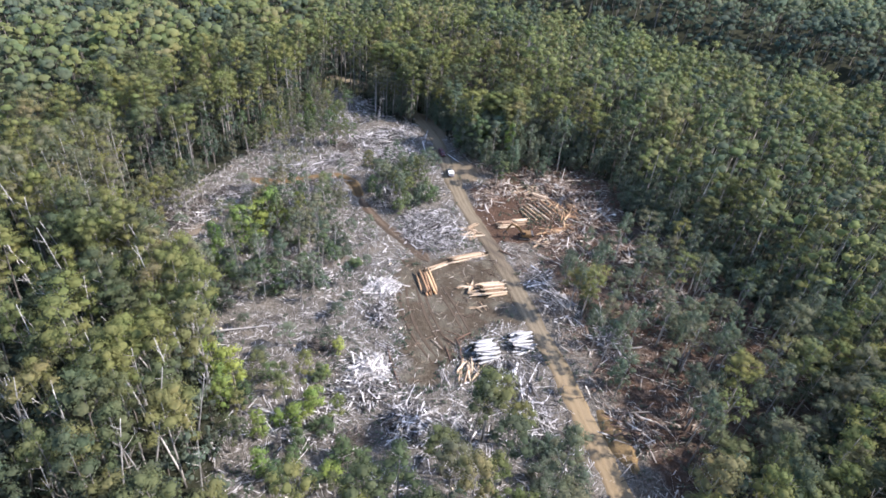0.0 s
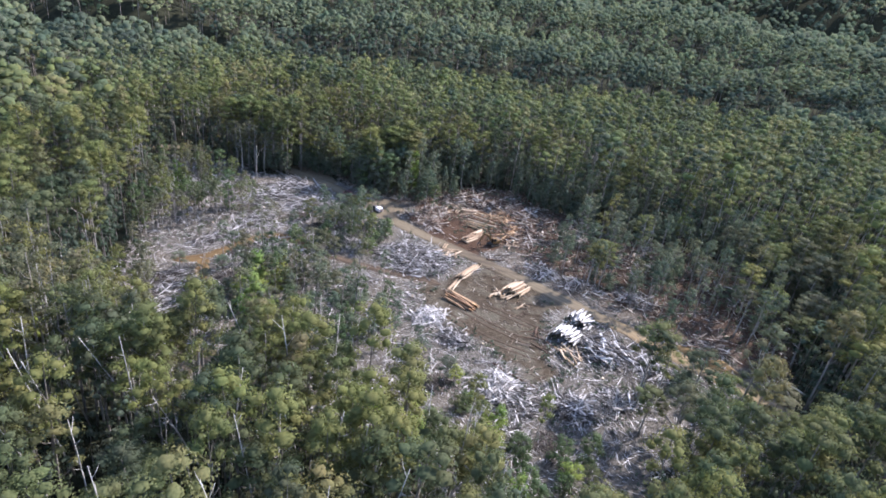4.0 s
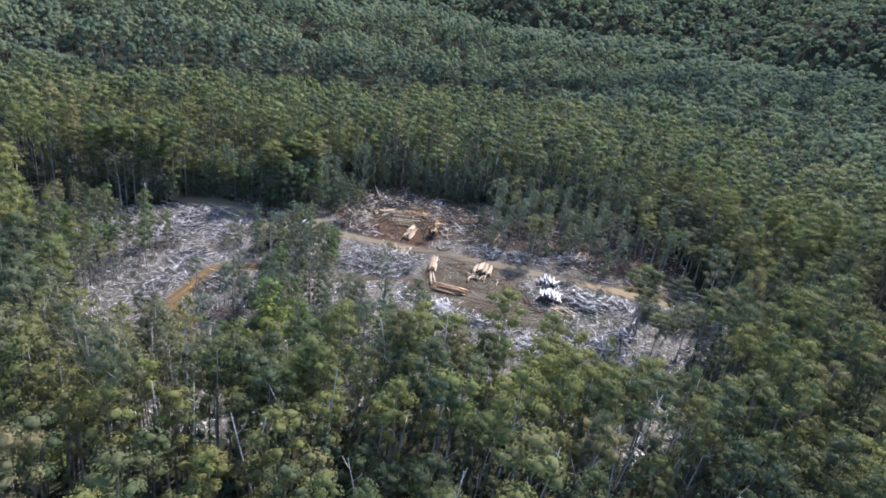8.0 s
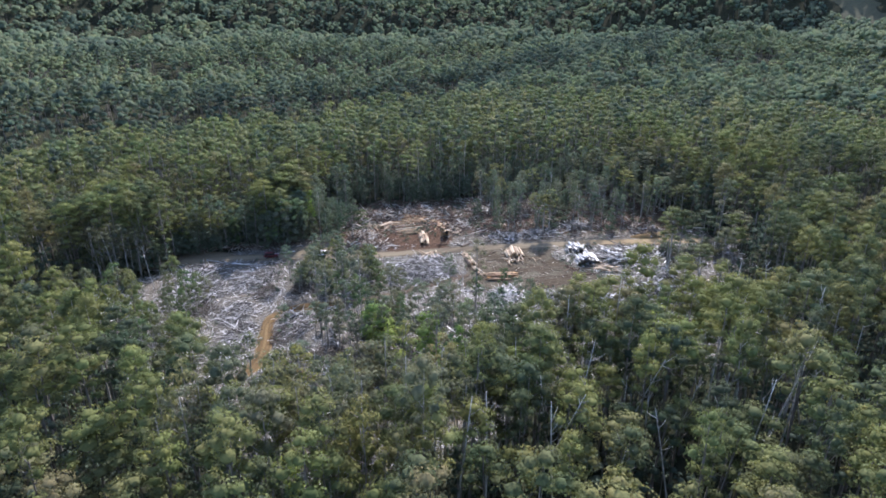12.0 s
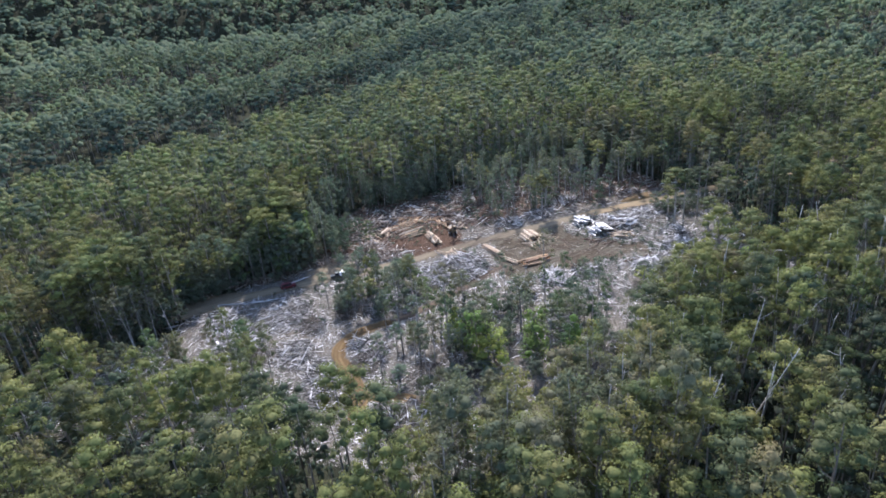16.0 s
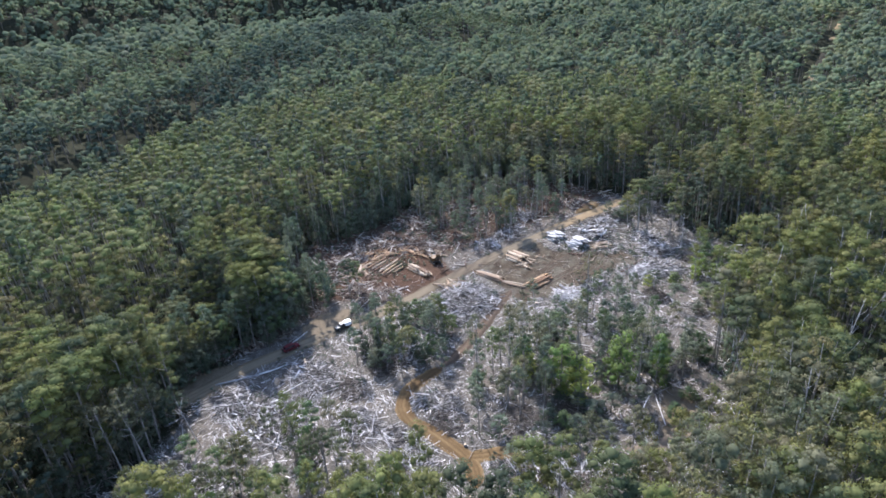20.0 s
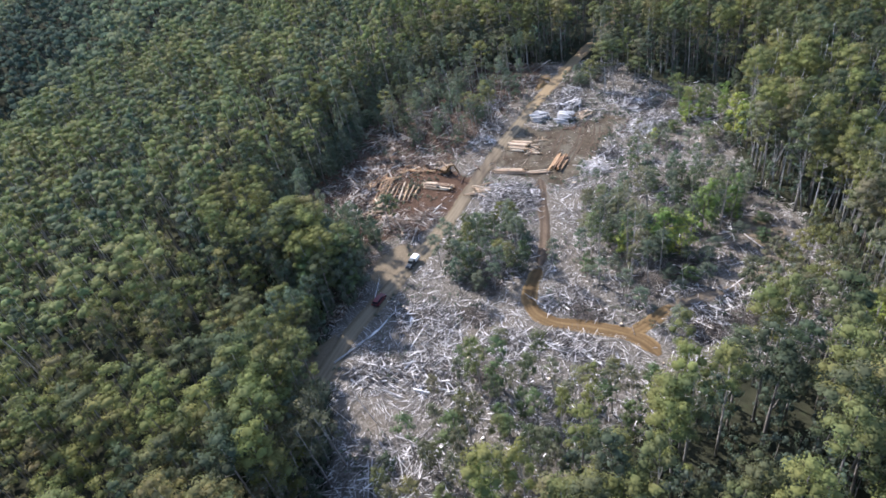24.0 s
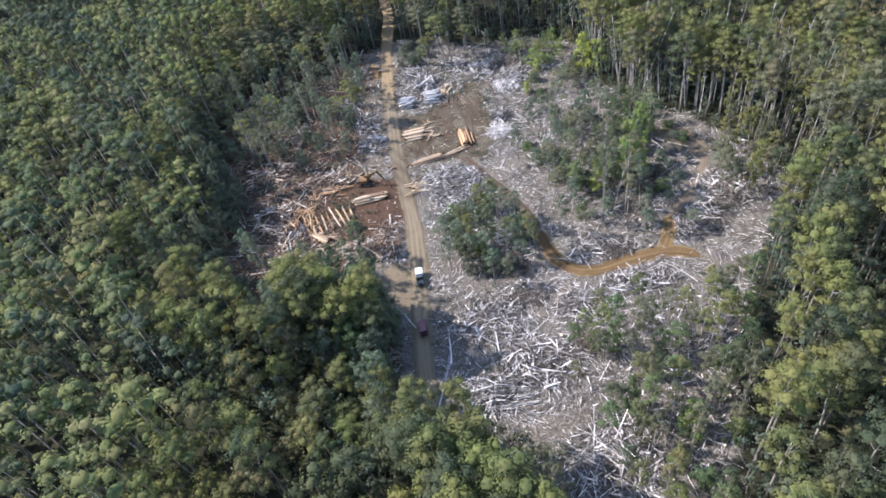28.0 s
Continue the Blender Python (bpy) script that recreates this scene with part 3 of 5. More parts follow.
def tree_thing(key, x, y, scale, turn, name, label, category, group, wood, leaf, lift=None, tilt=(0, 0)):
    """One tree, with its trunk and crown; alike trees share meshes."""
    m = pose(x, y, float(height(x, y)) - 0.15, tilt[0], tilt[1], turn)
    if (key, leaf.name, wood.name) in TEMPL:
        ob = copy_thing(TEMPL[key, leaf.name, wood.name], m)
        ob.scale = scale
        tagged(ob, label, category, group)
        return ob
    (wv, wf), (cv, cf, cn) = SHAPES[key]
    root = tagged(new(name), label, category, group)
    mesh_object("trunk", wv, wf, [wood], True, parent=root)
    mesh_object("crown", cv, cf, [leaf], True, parent=root, normals=cn)
    root.matrix_basis = m
    TEMPL[key, leaf.name, wood.name] = root
    return root


SHAPES = {}
for k in range(7):
    SHAPES["gum", k] = gum_tree(rng, 26, 2.9 + 0.35 * (k % 3), (0.34, 0.42, 0.52)[k % 3], 17 + k % 5, 100, 0.175, up=0.2)
for k in range(4):
    SHAPES["airy", k] = gum_tree(rng, 24, 2.8, 0.4, 15, 50, 0.17, full=0.9, heart=0.4)
    SHAPES["thin", k] = gum_tree(rng, 13, 1.8, (0.35, 0.45)[k % 2], 13, 58, 0.155, 6, 5, up=0.15, heart=0.45)
for k in range(4):
    SHAPES["cone", k] = cone_tree(rng, 8, 2.2, 14, 75, 0.155)
for k in range(4):
    SHAPES["dense", k] = gum_tree(rng, 16, 3.4, 0.16, 24, 95, 0.17, up=0.2, heart=0.8)
LOD1 = [gum_tree(rng, 26, 2.7 + 0.4 * (k % 3), (0.46, 0.54, 0.62)[k % 3], 12 + k % 4, 100, 0.16, 3, 4, 4, up=0.2, full=1.1) for k in range(7)]
LOD1E = [gum_tree(rng, 24, 2.8 + 0.4 * (k % 3), (0.24, 0.34)[k % 2], 14, 90, 0.165, 3, 4, 4, up=0.2) for k in range(5)]
LOD2 = [gum_tree(rng, 26, 3.1 + 0.3 * (k % 3), (0.36, 0.46)[k % 2], 9, 23, 0.31, 0, 3, 3, 0.4, full=1.15, heart=0.74) for k in range(6)]
LOD3 = [gum_tree(rng, 24, 4.3 + 0.4 * (k % 3), (0.38, 0.48)[k % 2], 8, 7, 0.6, 0, 3, 2, 0.7, 0.1, full=1.2, heart=0.82) for k in range(6)]


def scatter(x0, x1, y0, y1, cell, seed, jitter=0.42):
    g = np.random.default_rng(seed)
    a, c = np.meshgrid(np.arange(x0, x1, cell), np.arange(y0, y1, cell))
    a = a + (np.arange(a.shape[0]) % 2)[:, None] * cell / 2
    return (a + g.uniform(-jitter, jitter, a.shape) * cell).ravel(), (c + g.uniform(-jitter, jitter, c.shape) * cell).ravel()


def ring_gap(x, y):
    """Metres to the round of the hill-slopes west of the clearing, along a circle of 165 m."""
    a = np.radians(np.arange(95, 256, 5))
    return np.min(np.hypot(x[:, None] - 165 * np.cos(a), y[:, None] - 165 * np.sin(a)), 1)


def low_growth(x, y):
    """Younger, lower trees east of the road's end let the sun onto it."""
    return 1 - 0.42 * step(x, 2, 5) * (1 - step(x, 24, 34)) * step(y, 69, 73) * (1 - step(y, 92, 100))


def forest(name, spots, shapes, label, seed, leaf=None, wood=None, low=0.72, high=1.18, vary=0.28):
    """Many trees in one mesh, each turned and scaled its own way."""
    g = np.random.default_rng(seed)
    x, y = spots
    kind = g.integers(0, len(shapes), len(x))
    V, F, M, T, N, at = [], [], [], [], [], 0
    for k, ((wv, wf), (cv, cf, cn)) in enumerate(shapes):
        sel = np.flatnonzero(kind == k)
        if not len(sel):
            continue
        v = np.concatenate([wv, cv])
        f = np.concatenate([wf, cf + len(wv)])
        th = g.uniform(0, 6.28, len(sel))
        s, h = g.uniform(0.75, 1.4, len(sel)), g.uniform(low, high, len(sel)) * low_growth(x[sel], y[sel])
        c, n = np.cos(th)[:, None] * s[:, None], np.sin(th)[:, None] * s[:, None]
        P = np.stack([v[None, :, 0] * c - v[None, :, 1] * n + x[sel, None], v[None, :, 0] * n + v[None, :, 1] * c + y[sel, None],
                      v[None, :, 2] * h[:, None] + height(x[sel], y[sel])[:, None] - 0.2], -1)
        V.append(P.reshape(-1, 3))
        nv = np.concatenate([corner_normals(wv, wf), cn])
        c1, n1 = np.cos(th)[:, None], np.sin(th)[:, None]
        N.append(np.stack([nv[None, :, 0] * c1 - nv[None, :, 1] * n1, nv[None, :, 0] * n1 + nv[None, :, 1] * c1, np.broadcast_to(nv[None, :, 2], (len(sel), len(nv)))], -1).reshape(-1, 3))
        F.append((f[None] + (at + np.arange(len(sel)) * len(v))[:, None, None]).reshape(-1, 3))
        M.append(np.tile(np.r_[np.zeros(len(wf)), np.ones(len(cf))], len(sel)))
        # Valley shade behind the ridge, painted in by lowering the leaf tone.
        valley_shade = np.exp(-(((x[sel] - 150) * 0.76 + (y[sel] - 90) * 0.65 - 62) / 36) ** 2) * step(x[sel], 30, 90)
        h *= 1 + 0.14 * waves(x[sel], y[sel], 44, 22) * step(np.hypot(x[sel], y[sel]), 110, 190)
        tone = np.clip(0.5 - 0.7 * valley_shade + 0.25 * waves(x[sel], y[sel], 90, 21) + 0.16 * waves(x[sel], y[sel], 210, 23) * step(np.hypot(x[sel], y[sel]), 150, 260) + 0.26 * np.exp(-((x[sel] - 20) ** 2 + (y[sel] - 105) ** 2) / 1600) + g.normal(size=len(sel)) * vary, 0, 1)
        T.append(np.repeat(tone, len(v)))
        at += len(sel) * len(v)
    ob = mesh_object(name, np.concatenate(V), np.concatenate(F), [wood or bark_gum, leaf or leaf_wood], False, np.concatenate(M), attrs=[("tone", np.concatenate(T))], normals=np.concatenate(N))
    return tagged(ob, label, "forest", kind="stuff")


# ---- forest ----
ax, ay = scatter(-175, 330, -330, 335, 5.5, 31)
depth = -inner(OPEN, ax, ay)
keep = (depth > 1.0) & (np.random.default_rng(30).random(len(ax)) < np.where(ax < -60, 0.8, 0.84)) & (off_line(ROAD, ax, ay) > np.where(ay > 86, 0.5, 4.6))
ax, ay, depth = ax[keep], ay[keep], depth[keep]
ar = np.hypot(ax, ay)
g = np.random.default_rng(41)
edge = np.flatnonzero((depth < 17) & (ar < 175))
g.shuffle(edge)
edge = edge[:165]
single = np.zeros(len(ax), bool)
single[edge] = True
for n, i in enumerate(edge):
    k = int(g.integers(0, 7))
    s, h = g.uniform(0.8, 1.2), g.uniform(0.78, 1.12)
    # Northern and eastern trunks take darker bark, their shade put into the colour.
    shady = ax[i] > -12 and ay[i] > -70
    if shady:
        k = 3 * (k % 3)
        h *= 0.85 if depth[i] < 6 else 0.95
    h *= float(low_growth(ax[i], ay[i]))
    tree_thing(("gum", k), ax[i], ay[i], (s, s, h), g.uniform(0, 360), "gum_tree", "tall gum with shade-darkened trunk and olive-green crown" if shady else "tall slender gum with pale trunk and open olive-green crown",
               "tree", "gum trees round the clearing", bark_dark if shady else bark_gum, leaf_gum)
rest = ~single
near = rest & (ring_gap(ax, ay) < 128) & (ar < 152) & (ax < 45)
mid = rest & ~near & (ar < 222) & ((ax > -45) | (ar < 152))
west = near & (ax < -10) | near & (ay < -75)
forest("near_forest", (ax[west], ay[west]), LOD1, "dense tall eucalypt forest with olive-green clumped crowns", 51, leaf_near, bark_dark, low=0.6, high=1.2)
east = near & ~west
# The darker bark paints in the shade on these eastern trunks.
forest("near_forest", (ax[east], ay[east]), LOD1E, "dense bushy eucalypt forest with shade-darkened trunks and olive crowns", 58, leaf_near, bark_dark, low=0.6, high=1.1)
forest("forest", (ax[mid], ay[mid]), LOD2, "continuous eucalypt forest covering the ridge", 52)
bx, by = scatter(-330, 520, -520, 520, 9.4, 33, 0.6)
br = np.hypot(bx, by)
FIELD = (720, -560, 62, 34)
off_creek = (np.abs(creek(bx, by)) > 0.03) | (br < 300)
off_creek &= (off_line(ROAD, bx, by) > 5) & (waves(bx, by, 46, 24) > -0.8)
sel = (br >= 222) & (br < 510) & off_creek & ((bx > -100) & (by > -480) | (by > 90) & (bx > -0.75 * by - 60))
forest("far_forest", (bx[sel], by[sel]), LOD3, "distant eucalypt forest on the valley slopes", 53, leaf_far_hazed, bark_dark, low=0.72, high=1.3, vary=0.2)
sel = (br >= 152) & (br < 260) & (bx <= -45) & ~sel
forest("western_forest", (bx[sel], by[sel]), LOD3, "eucalypt forest rolling away to the west", 59, leaf_wood, bark_dark, low=0.9, high=1.2)
LOD4 = [gum_tree(rng, 22, 7.2 + 0.7 * (k % 3), 0.45, 6, 0, 1.2, 0, 3, 2, 0.9, 0.1, full=1.35, heart=0.85) for k in range(5)]
cx, cy = scatter(-700, 1300, -1300, 1250, 14.6, 35, 0.6)
cr = np.hypot(cx, cy)
off_creek = (np.abs(creek(cx, cy)) > 0.02) & (np.hypot((cx - FIELD[0]) / FIELD[2], (cy - FIELD[1]) / FIELD[3]) > 1) & (waves(cx, cy, 70, 25) > -0.85)
sel = (cr >= 510) & (cr < 1290) & off_creek & (cx > np.where(cy > 0, -0.55 * cy - 40, -0.05 * cy - 100)) & (cy < 900)
back = (cr >= 258) & (cr < 620) & ~sel & ((cx <= -60) & (cy < 0.75 * np.abs(cx)) | (cr >= 510))
forest("western_hill_forest", (cx[back], cy[back]), LOD4, "far eucalypt forest spreading behind the western slopes", 60, leaf_wood, bark_dark, low=0.85, high=1.25)
forest("hill_forest", (cx[sel], cy[sel]), LOD4, "forested hills beyond the valley", 54, leaf_far_hazed, bark_dark, low=0.85, high=1.35, vary=0.14)
fa, fr = np.meshgrid(np.linspace(0, 6.283, 25)[:-1], np.linspace(0, 1, 7), indexing="ij")
fx, fy = FIELD[0] + FIELD[2] * 1.06 * fr * np.cos(fa), FIELD[1] + FIELD[3] * 1.06 * fr * np.sin(fa)
fi = np.arange(fa.size).reshape(fa.shape)
fj = np.roll(fi, -1, 0)
field = mesh_object("far_clearing", np.stack([fx, fy, height(fx, fy) + 1.6 * (1 - fr ** 4)], -1).reshape(-1, 3),
                    np.stack([fi[:, :-1], fi[:, 1:], fj[:, 1:], fj[:, :-1]], -1).reshape(-1, 4), [grass_mat], True, attrs=[(key, np.zeros(fa.size)) for key in ("rut", "mud", "sand")])
tagged(field, "far grassy opening in the forest beyond the valley", "ground", kind="structure")
MID = [gum_tree(rng, 12, 2.1, 0.16, 8, 12, 0.28, 0, 3, 3, full=1.15) for k in range(5)]
ux, uy = scatter(-150, 110, -130, 170, 4.4, 39)
ud = -inner(OPEN, ux, uy)
sel = (ud > 0.5) & (ud < np.where(ux < -60, 75, 24)) & (off_line(ROAD, ux, uy) > 4.0) & ((ux > -30) | (np.random.default_rng(38).random(len(ux)) < 0.45))
forest("understorey", (ux[sel], uy[sel]), MID, "dense grey-green middle storey along the forest edge", 56, leaf_shrub, bark_dark, 0.6, 1.5)
SHRUB = [cone_tree(rng, 3.4, 1.7, 6, 12, 0.22) for k in range(4)]
sx, sy = scatter(-150, 110, -130, 160, 4.6, 37)
sd = -inner(OPEN, sx, sy)
sel = (sd > -1) & (sd < 30) & (off_line(ROAD, sx, sy) > 4.5)
forest("undergrowth", (sx[sel], sy[sel]), SHRUB, "low green scrub under the forest edge", 55, leaf_shrub, bark_dark, 0.7, 3.0)


WEED = [cone_tree(rng, 0.8, 0.8, 2, 7, 0.16) for k in range(4)]
g = np.random.default_rng(44)
wx, wy = g.uniform(-100, 62, 13000), g.uniform(-84, 128, 13000)
thick = np.exp(-((wx + 22) ** 2 / 400 + (wy + 40) ** 2 / 500)) + 0.6 * step(waves(wx, wy, 26, 45), -0.1, 0.6) + 0.4 * step(wx, 12, 18)
sel = (inner(OPEN, wx, wy) > 0) & (off_line(ROAD, wx, wy) > 2.3) & (off_line(TRACK, wx, wy) > 2.4) & (g.random(13000) < thick) & (inner(YARD, wx, wy) < 3)
forest("weeds", (wx[sel], wy[sel]), WEED, "low grey-green regrowth among the felled timber", 57, leaf_shrub, bark_dark, 0.6, 1.8)


# ---- trees left standing in and round the clearing ----
def clear_of_ways(x, y):
    p, q = np.array([x]), np.array([y])
    return min(off_line(ROAD, p, q)[0] - 4.2, off_line(TRACK, p, q)[0] - 3.0, off_line(SPUR, p, q)[0] - 1.5, off_line(WEST_PATH, p, q)[0] - 2.0) > 0 and not inside(YARD, p, q)[0]


def fill(poly, count, seed, gap):
    g = np.random.default_rng(seed)
    lo, hi, out = poly.min(0), poly.max(0), []
    for _ in range(4000):
        if len(out) >= count:
            break
        x, y = g.uniform(lo[0], hi[0]), g.uniform(lo[1], hi[1])
        if inside(poly, np.array([x]), np.array([y]))[0] and clear_of_ways(x, y) and all((x - a) ** 2 + (y - c) ** 2 > gap * gap for a, c in out):
            out.append((x, y))
    return out


def stand(poly, count, seed, gap, kinds, label, group, low, high):
    """Trees within a stretch of ground: each kind is a shape, its number of variants, the leaves and a share."""
    g = np.random.default_rng(seed + 100)
    shares = np.array([k[3] for k in kinds], float)
    for x, y in fill(poly, count, seed, gap):
        shape, num, leaf, _ = kinds[int(g.choice(len(kinds), p=shares / shares.sum()))]
        s = g.uniform(0.8, 1.25)
        tree_thing((shape, int(g.integers(0, num))), x, y, (s, s, g.uniform(low, high)), g.uniform(0, 360), {"gum": "gum_tree", "airy": "gum_tree", "thin": "young_gum", "cone": "sapling", "dense": "young_gum"}[shape], label, "tree", group,
                   bark_dark if shape == "cone" else bark_gum, leaf, tilt=(g.normal() * 1.5, g.normal() * 1.5))


stand(CLUMP_WEST, 66, 61, 2.5, [("thin", 4, leaf_green, 2), ("thin", 4, leaf_blue, 3), ("thin", 4, leaf_brown, 1), ("cone", 4, leaf_dusk, 2), ("cone", 4, leaf_green, 1)],
      "slender young gum retained among felled timber", "trees of the western clump", 0.7, 1.2)
stand(CLUMP_WEST, 8, 62, 6, [("airy", 4, leaf_brown, 1)], "tall airy gum rising over the western clump of young trees", "trees of the western clump", 0.6, 0.8)
WEST_OPEN = np.array([(-33, -12), (-28, 8), (-34, 24), (-36, 40), (-60, 46), (-82, 40), (-90, 16), (-74, -8), (-60, -40), (-44, -44)], float)
stand(WEST_OPEN, 54, 76, 4.0, [("thin", 4, leaf_dusk, 2), ("thin", 4, leaf_blue, 2), ("cone", 4, leaf_dusk, 1.5), ("cone", 4, leaf_green, 1)],
      "small grey-green regrowth sapling among pale slash", "saplings in the western slash", 0.28, 0.7)
WEST_TALL = np.array([(-116, 8), (-97, -8), (-92, 8), (-96, 26), (-99, 42), (-112, 48)], float)
stand(WEST_TALL, 44, 74, 2.8, [("airy", 4, leaf_brown, 2), ("airy", 4, leaf_gum, 2), ("gum", 7, leaf_brown, 1)], "tall brownish gum with a pale trunk at the western edge", "tall gums on the western edge", 1.08, 1.32)
SOUTH_WEST_TALL = np.array([(-76, -26), (-66, -28), (-71, -15), (-84, -3), (-93, 5), (-100, -4), (-90, -20)], float)
stand(SOUTH_WEST_TALL, 22, 75, 3.2, [("airy", 4, leaf_gum, 2), ("gum", 7, leaf_gum, 2), ("gum", 7, leaf_brown, 1)], "tall olive gum with a pale trunk at the western edge", "tall gums on the western edge", 0.85, 1.08)
stand(CLUMP_ROAD, 46, 63, 2.0, [("thin", 4, leaf_blue, 2), ("thin", 4, leaf_gum, 1.5), ("cone", 4, leaf_dusk, 2), ("cone", 4, leaf_green, 1)],
      "bushy young tree in the clump beside the dirt road", "trees in the roadside clump", 0.6, 1.05)
EAST_STRIP = np.array([(17, -8), (40, -4), (58, -12), (64, -46), (52, -66), (24, -72), (15, -54), (14, -28)], float)
stand(EAST_STRIP, 96, 64, 2.8, [("cone", 4, leaf_blue, 1.5), ("cone", 4, leaf_dusk, 1), ("thin", 4, leaf_blue, 5), ("thin", 4, leaf_dusk, 2), ("thin", 4, leaf_brown, 1)],
      "sparse blue-grey sapling on the partly felled slope", "saplings on the eastern slope", 0.6, 1.4)
stand(EAST_STRIP, 16, 78, 7, [("airy", 4, leaf_brown, 2), ("airy", 4, leaf_gum, 2)], "airy olive-brown gum retained on the felled eastern slope", "saplings on the eastern slope", 0.5, 0.7)
WEST_THIN = np.array([(-95, 13), (-86, 9), (-82, 20), (-76, 30), (-78, 38), (-95, 36)], float)
stand(WEST_THIN, 26, 58, 2.5, [("thin", 4, leaf_gum, 3), ("thin", 4, leaf_brown, 2)], "thin grey-green gum at the edge of open slash", "thin gums on the western edge", 0.85, 1.3)
NORTH_EAST = np.array([(12, 46), (20, 42), (30, 40), (44, 46), (32, 56), (18, 64), (9, 68), (10, 56)], float)
stand(NORTH_EAST, 36, 65, 2.4, [("cone", 4, leaf_dusk, 4), ("thin", 4, leaf_blue, 1), ("cone", 4, leaf_blue, 2)],
      "bushy grey-green young tree by the red earth landing", "trees beside the landing", 0.9, 1.7)
EAST_EDGE = np.array([(50, 50), (60, 32), (59, 12), (67, -8), (73, -28), (75, -50), (66, -70), (50, -80), (48, -72), (60, -60), (64, -46), (62, -28), (57, -8), (49, 10), (52, 28), (43, 46)], float)
stand(EAST_EDGE, 104, 66, 2.1, [("cone", 4, leaf_dusk, 2), ("cone", 4, leaf_blue, 3), ("thin", 4, leaf_blue, 2)], "conical blue-grey sapling before the tall forest", "saplings along the forest edge", 0.7, 1.5)
NORTH_EDGE = np.array([(9, 71), (20, 64), (34, 58), (48, 50), (53, 54), (36, 64), (22, 72), (10, 84), (6, 96), (3, 94)], float)
stand(NORTH_EDGE, 84, 59, 2.0, [("cone", 4, leaf_dusk, 2), ("cone", 4, leaf_blue, 3), ("cone", 4, leaf_green, 0.8), ("thin", 4, leaf_blue, 2)], "bushy grey-green sapling before the dark tall forest", "saplings along the forest edge", 0.9, 1.8)
NORTH_STRIP = np.array([(-74, 62), (-56, 65), (-36, 68), (-28, 77), (-32, 100), (-40, 120), (-48, 112), (-60, 88)], float)
stand(NORTH_STRIP, 74, 67, 2.5, [("thin", 4, leaf_gum, 3), ("thin", 4, leaf_brown, 3), ("thin", 4, leaf_green, 1.5), ("cone", 4, leaf_green, 1)],
      "slender gum sapling among the northern slash", "saplings in the northern slash", 0.65, 1.35)
SOUTH_WEST = np.array([(-62, -60), (-40, -72), (-36, -60), (-46, -44), (-60, -30)], float)
stand(SOUTH_WEST, 24, 68, 3, [("thin", 4, leaf_gum, 2), ("cone", 4, leaf_green, 2), ("cone", 4, leaf_lime, 1)], "scrubby young tree in pale slash", "trees in the south-western slash", 0.4, 1.0)
SOUTH = np.array([(-36, -82), (-28, -66), (-12, -58), (-2, -56), (4, -64), (3, -84)], float)
stand(SOUTH, 22, 69, 3.0, [("gum", 7, leaf_brown, 2), ("gum", 7, leaf_gum, 2), ("cone", 4, leaf_dusk, 2)], "leafy brownish-olive gum at the southern end", "trees at the southern end", 0.45, 0.8)
SOUTH_EAST = np.array([(20, -92), (58, -80), (68, -52), (50, -52), (34, -62), (19, -74)], float)
stand(SOUTH_EAST, 26, 77, 3.4, [("gum", 7, leaf_brown, 2), ("gum", 7, leaf_gum, 2), ("airy", 4, leaf_gum, 1)], "leafy olive gum crowding the southern end of the felled slope", "trees at the southern end", 0.5, 0.85)
NORTH_END = np.array([(-22, 118), (-20, 100), (-8, 97), (0, 98), (-6, 112)], float)
stand(NORTH_END, 14, 70, 2.8, [("airy", 4, leaf_brown, 3)], "airy brownish-olive gum over the end of the road", "trees at the northern end", 0.6, 0.85)
ROADSIDE = np.array([(5, 82), (10, 78), (13, 92), (5, 108), (-6, 122), (-22, 124), (-19, 108), (-11, 97), (-3.5, 88.5)], float)
stand(ROADSIDE, 74, 73, 2.3, [("cone", 4, leaf_dusk, 4), ("cone", 4, leaf_green, 1), ("thin", 4, leaf_gum, 1)], "bushy dusky-green sapling crowding the end of the road", "saplings along the forest edge", 0.6, 1.2)
for n, (x, y, k, s, h) in enumerate([(-61, -41, 1, 1.5, 1.7), (-63, -45, 2, 1.3, 1.5), (-101, 31, 0, 1.5, 1.2), (-53, 19, 3, 1.7, 1.5), (-60.5, 18, 1, 2.1, 1.4), (-63.5, 9, 2, 2.0, 1.9), (-57, 21, 0, 1.9, 1.7), (-49, 24, 2, 1.3, 1.3), (-110, 24, 3, 1.3, 1.0), (14.4, 58.1, 2, 0.9, 1.5), (22.5, 55, 1, 1.1, 1.9),
                                     (-46.8, 95, 2, 1.2, 1.5), (-69, 2, 2, 1.2, 1.8), (-65, -38, 0, 1.4, 1.6), (-46, -46, 1, 0.8, 0.6), (-40, -32, 3, 0.8, 0.6), (-52, -50, 0, 0.8, 0.5), (-43, -39, 2, 0.6, 0.5)]):
    tree_thing(("cone", k), x, y, (s, s, h), 40 * n, "sapling", "bright lime-green leafy young tree", "tree", "lime-green trees", bark_dark, leaf_lime)

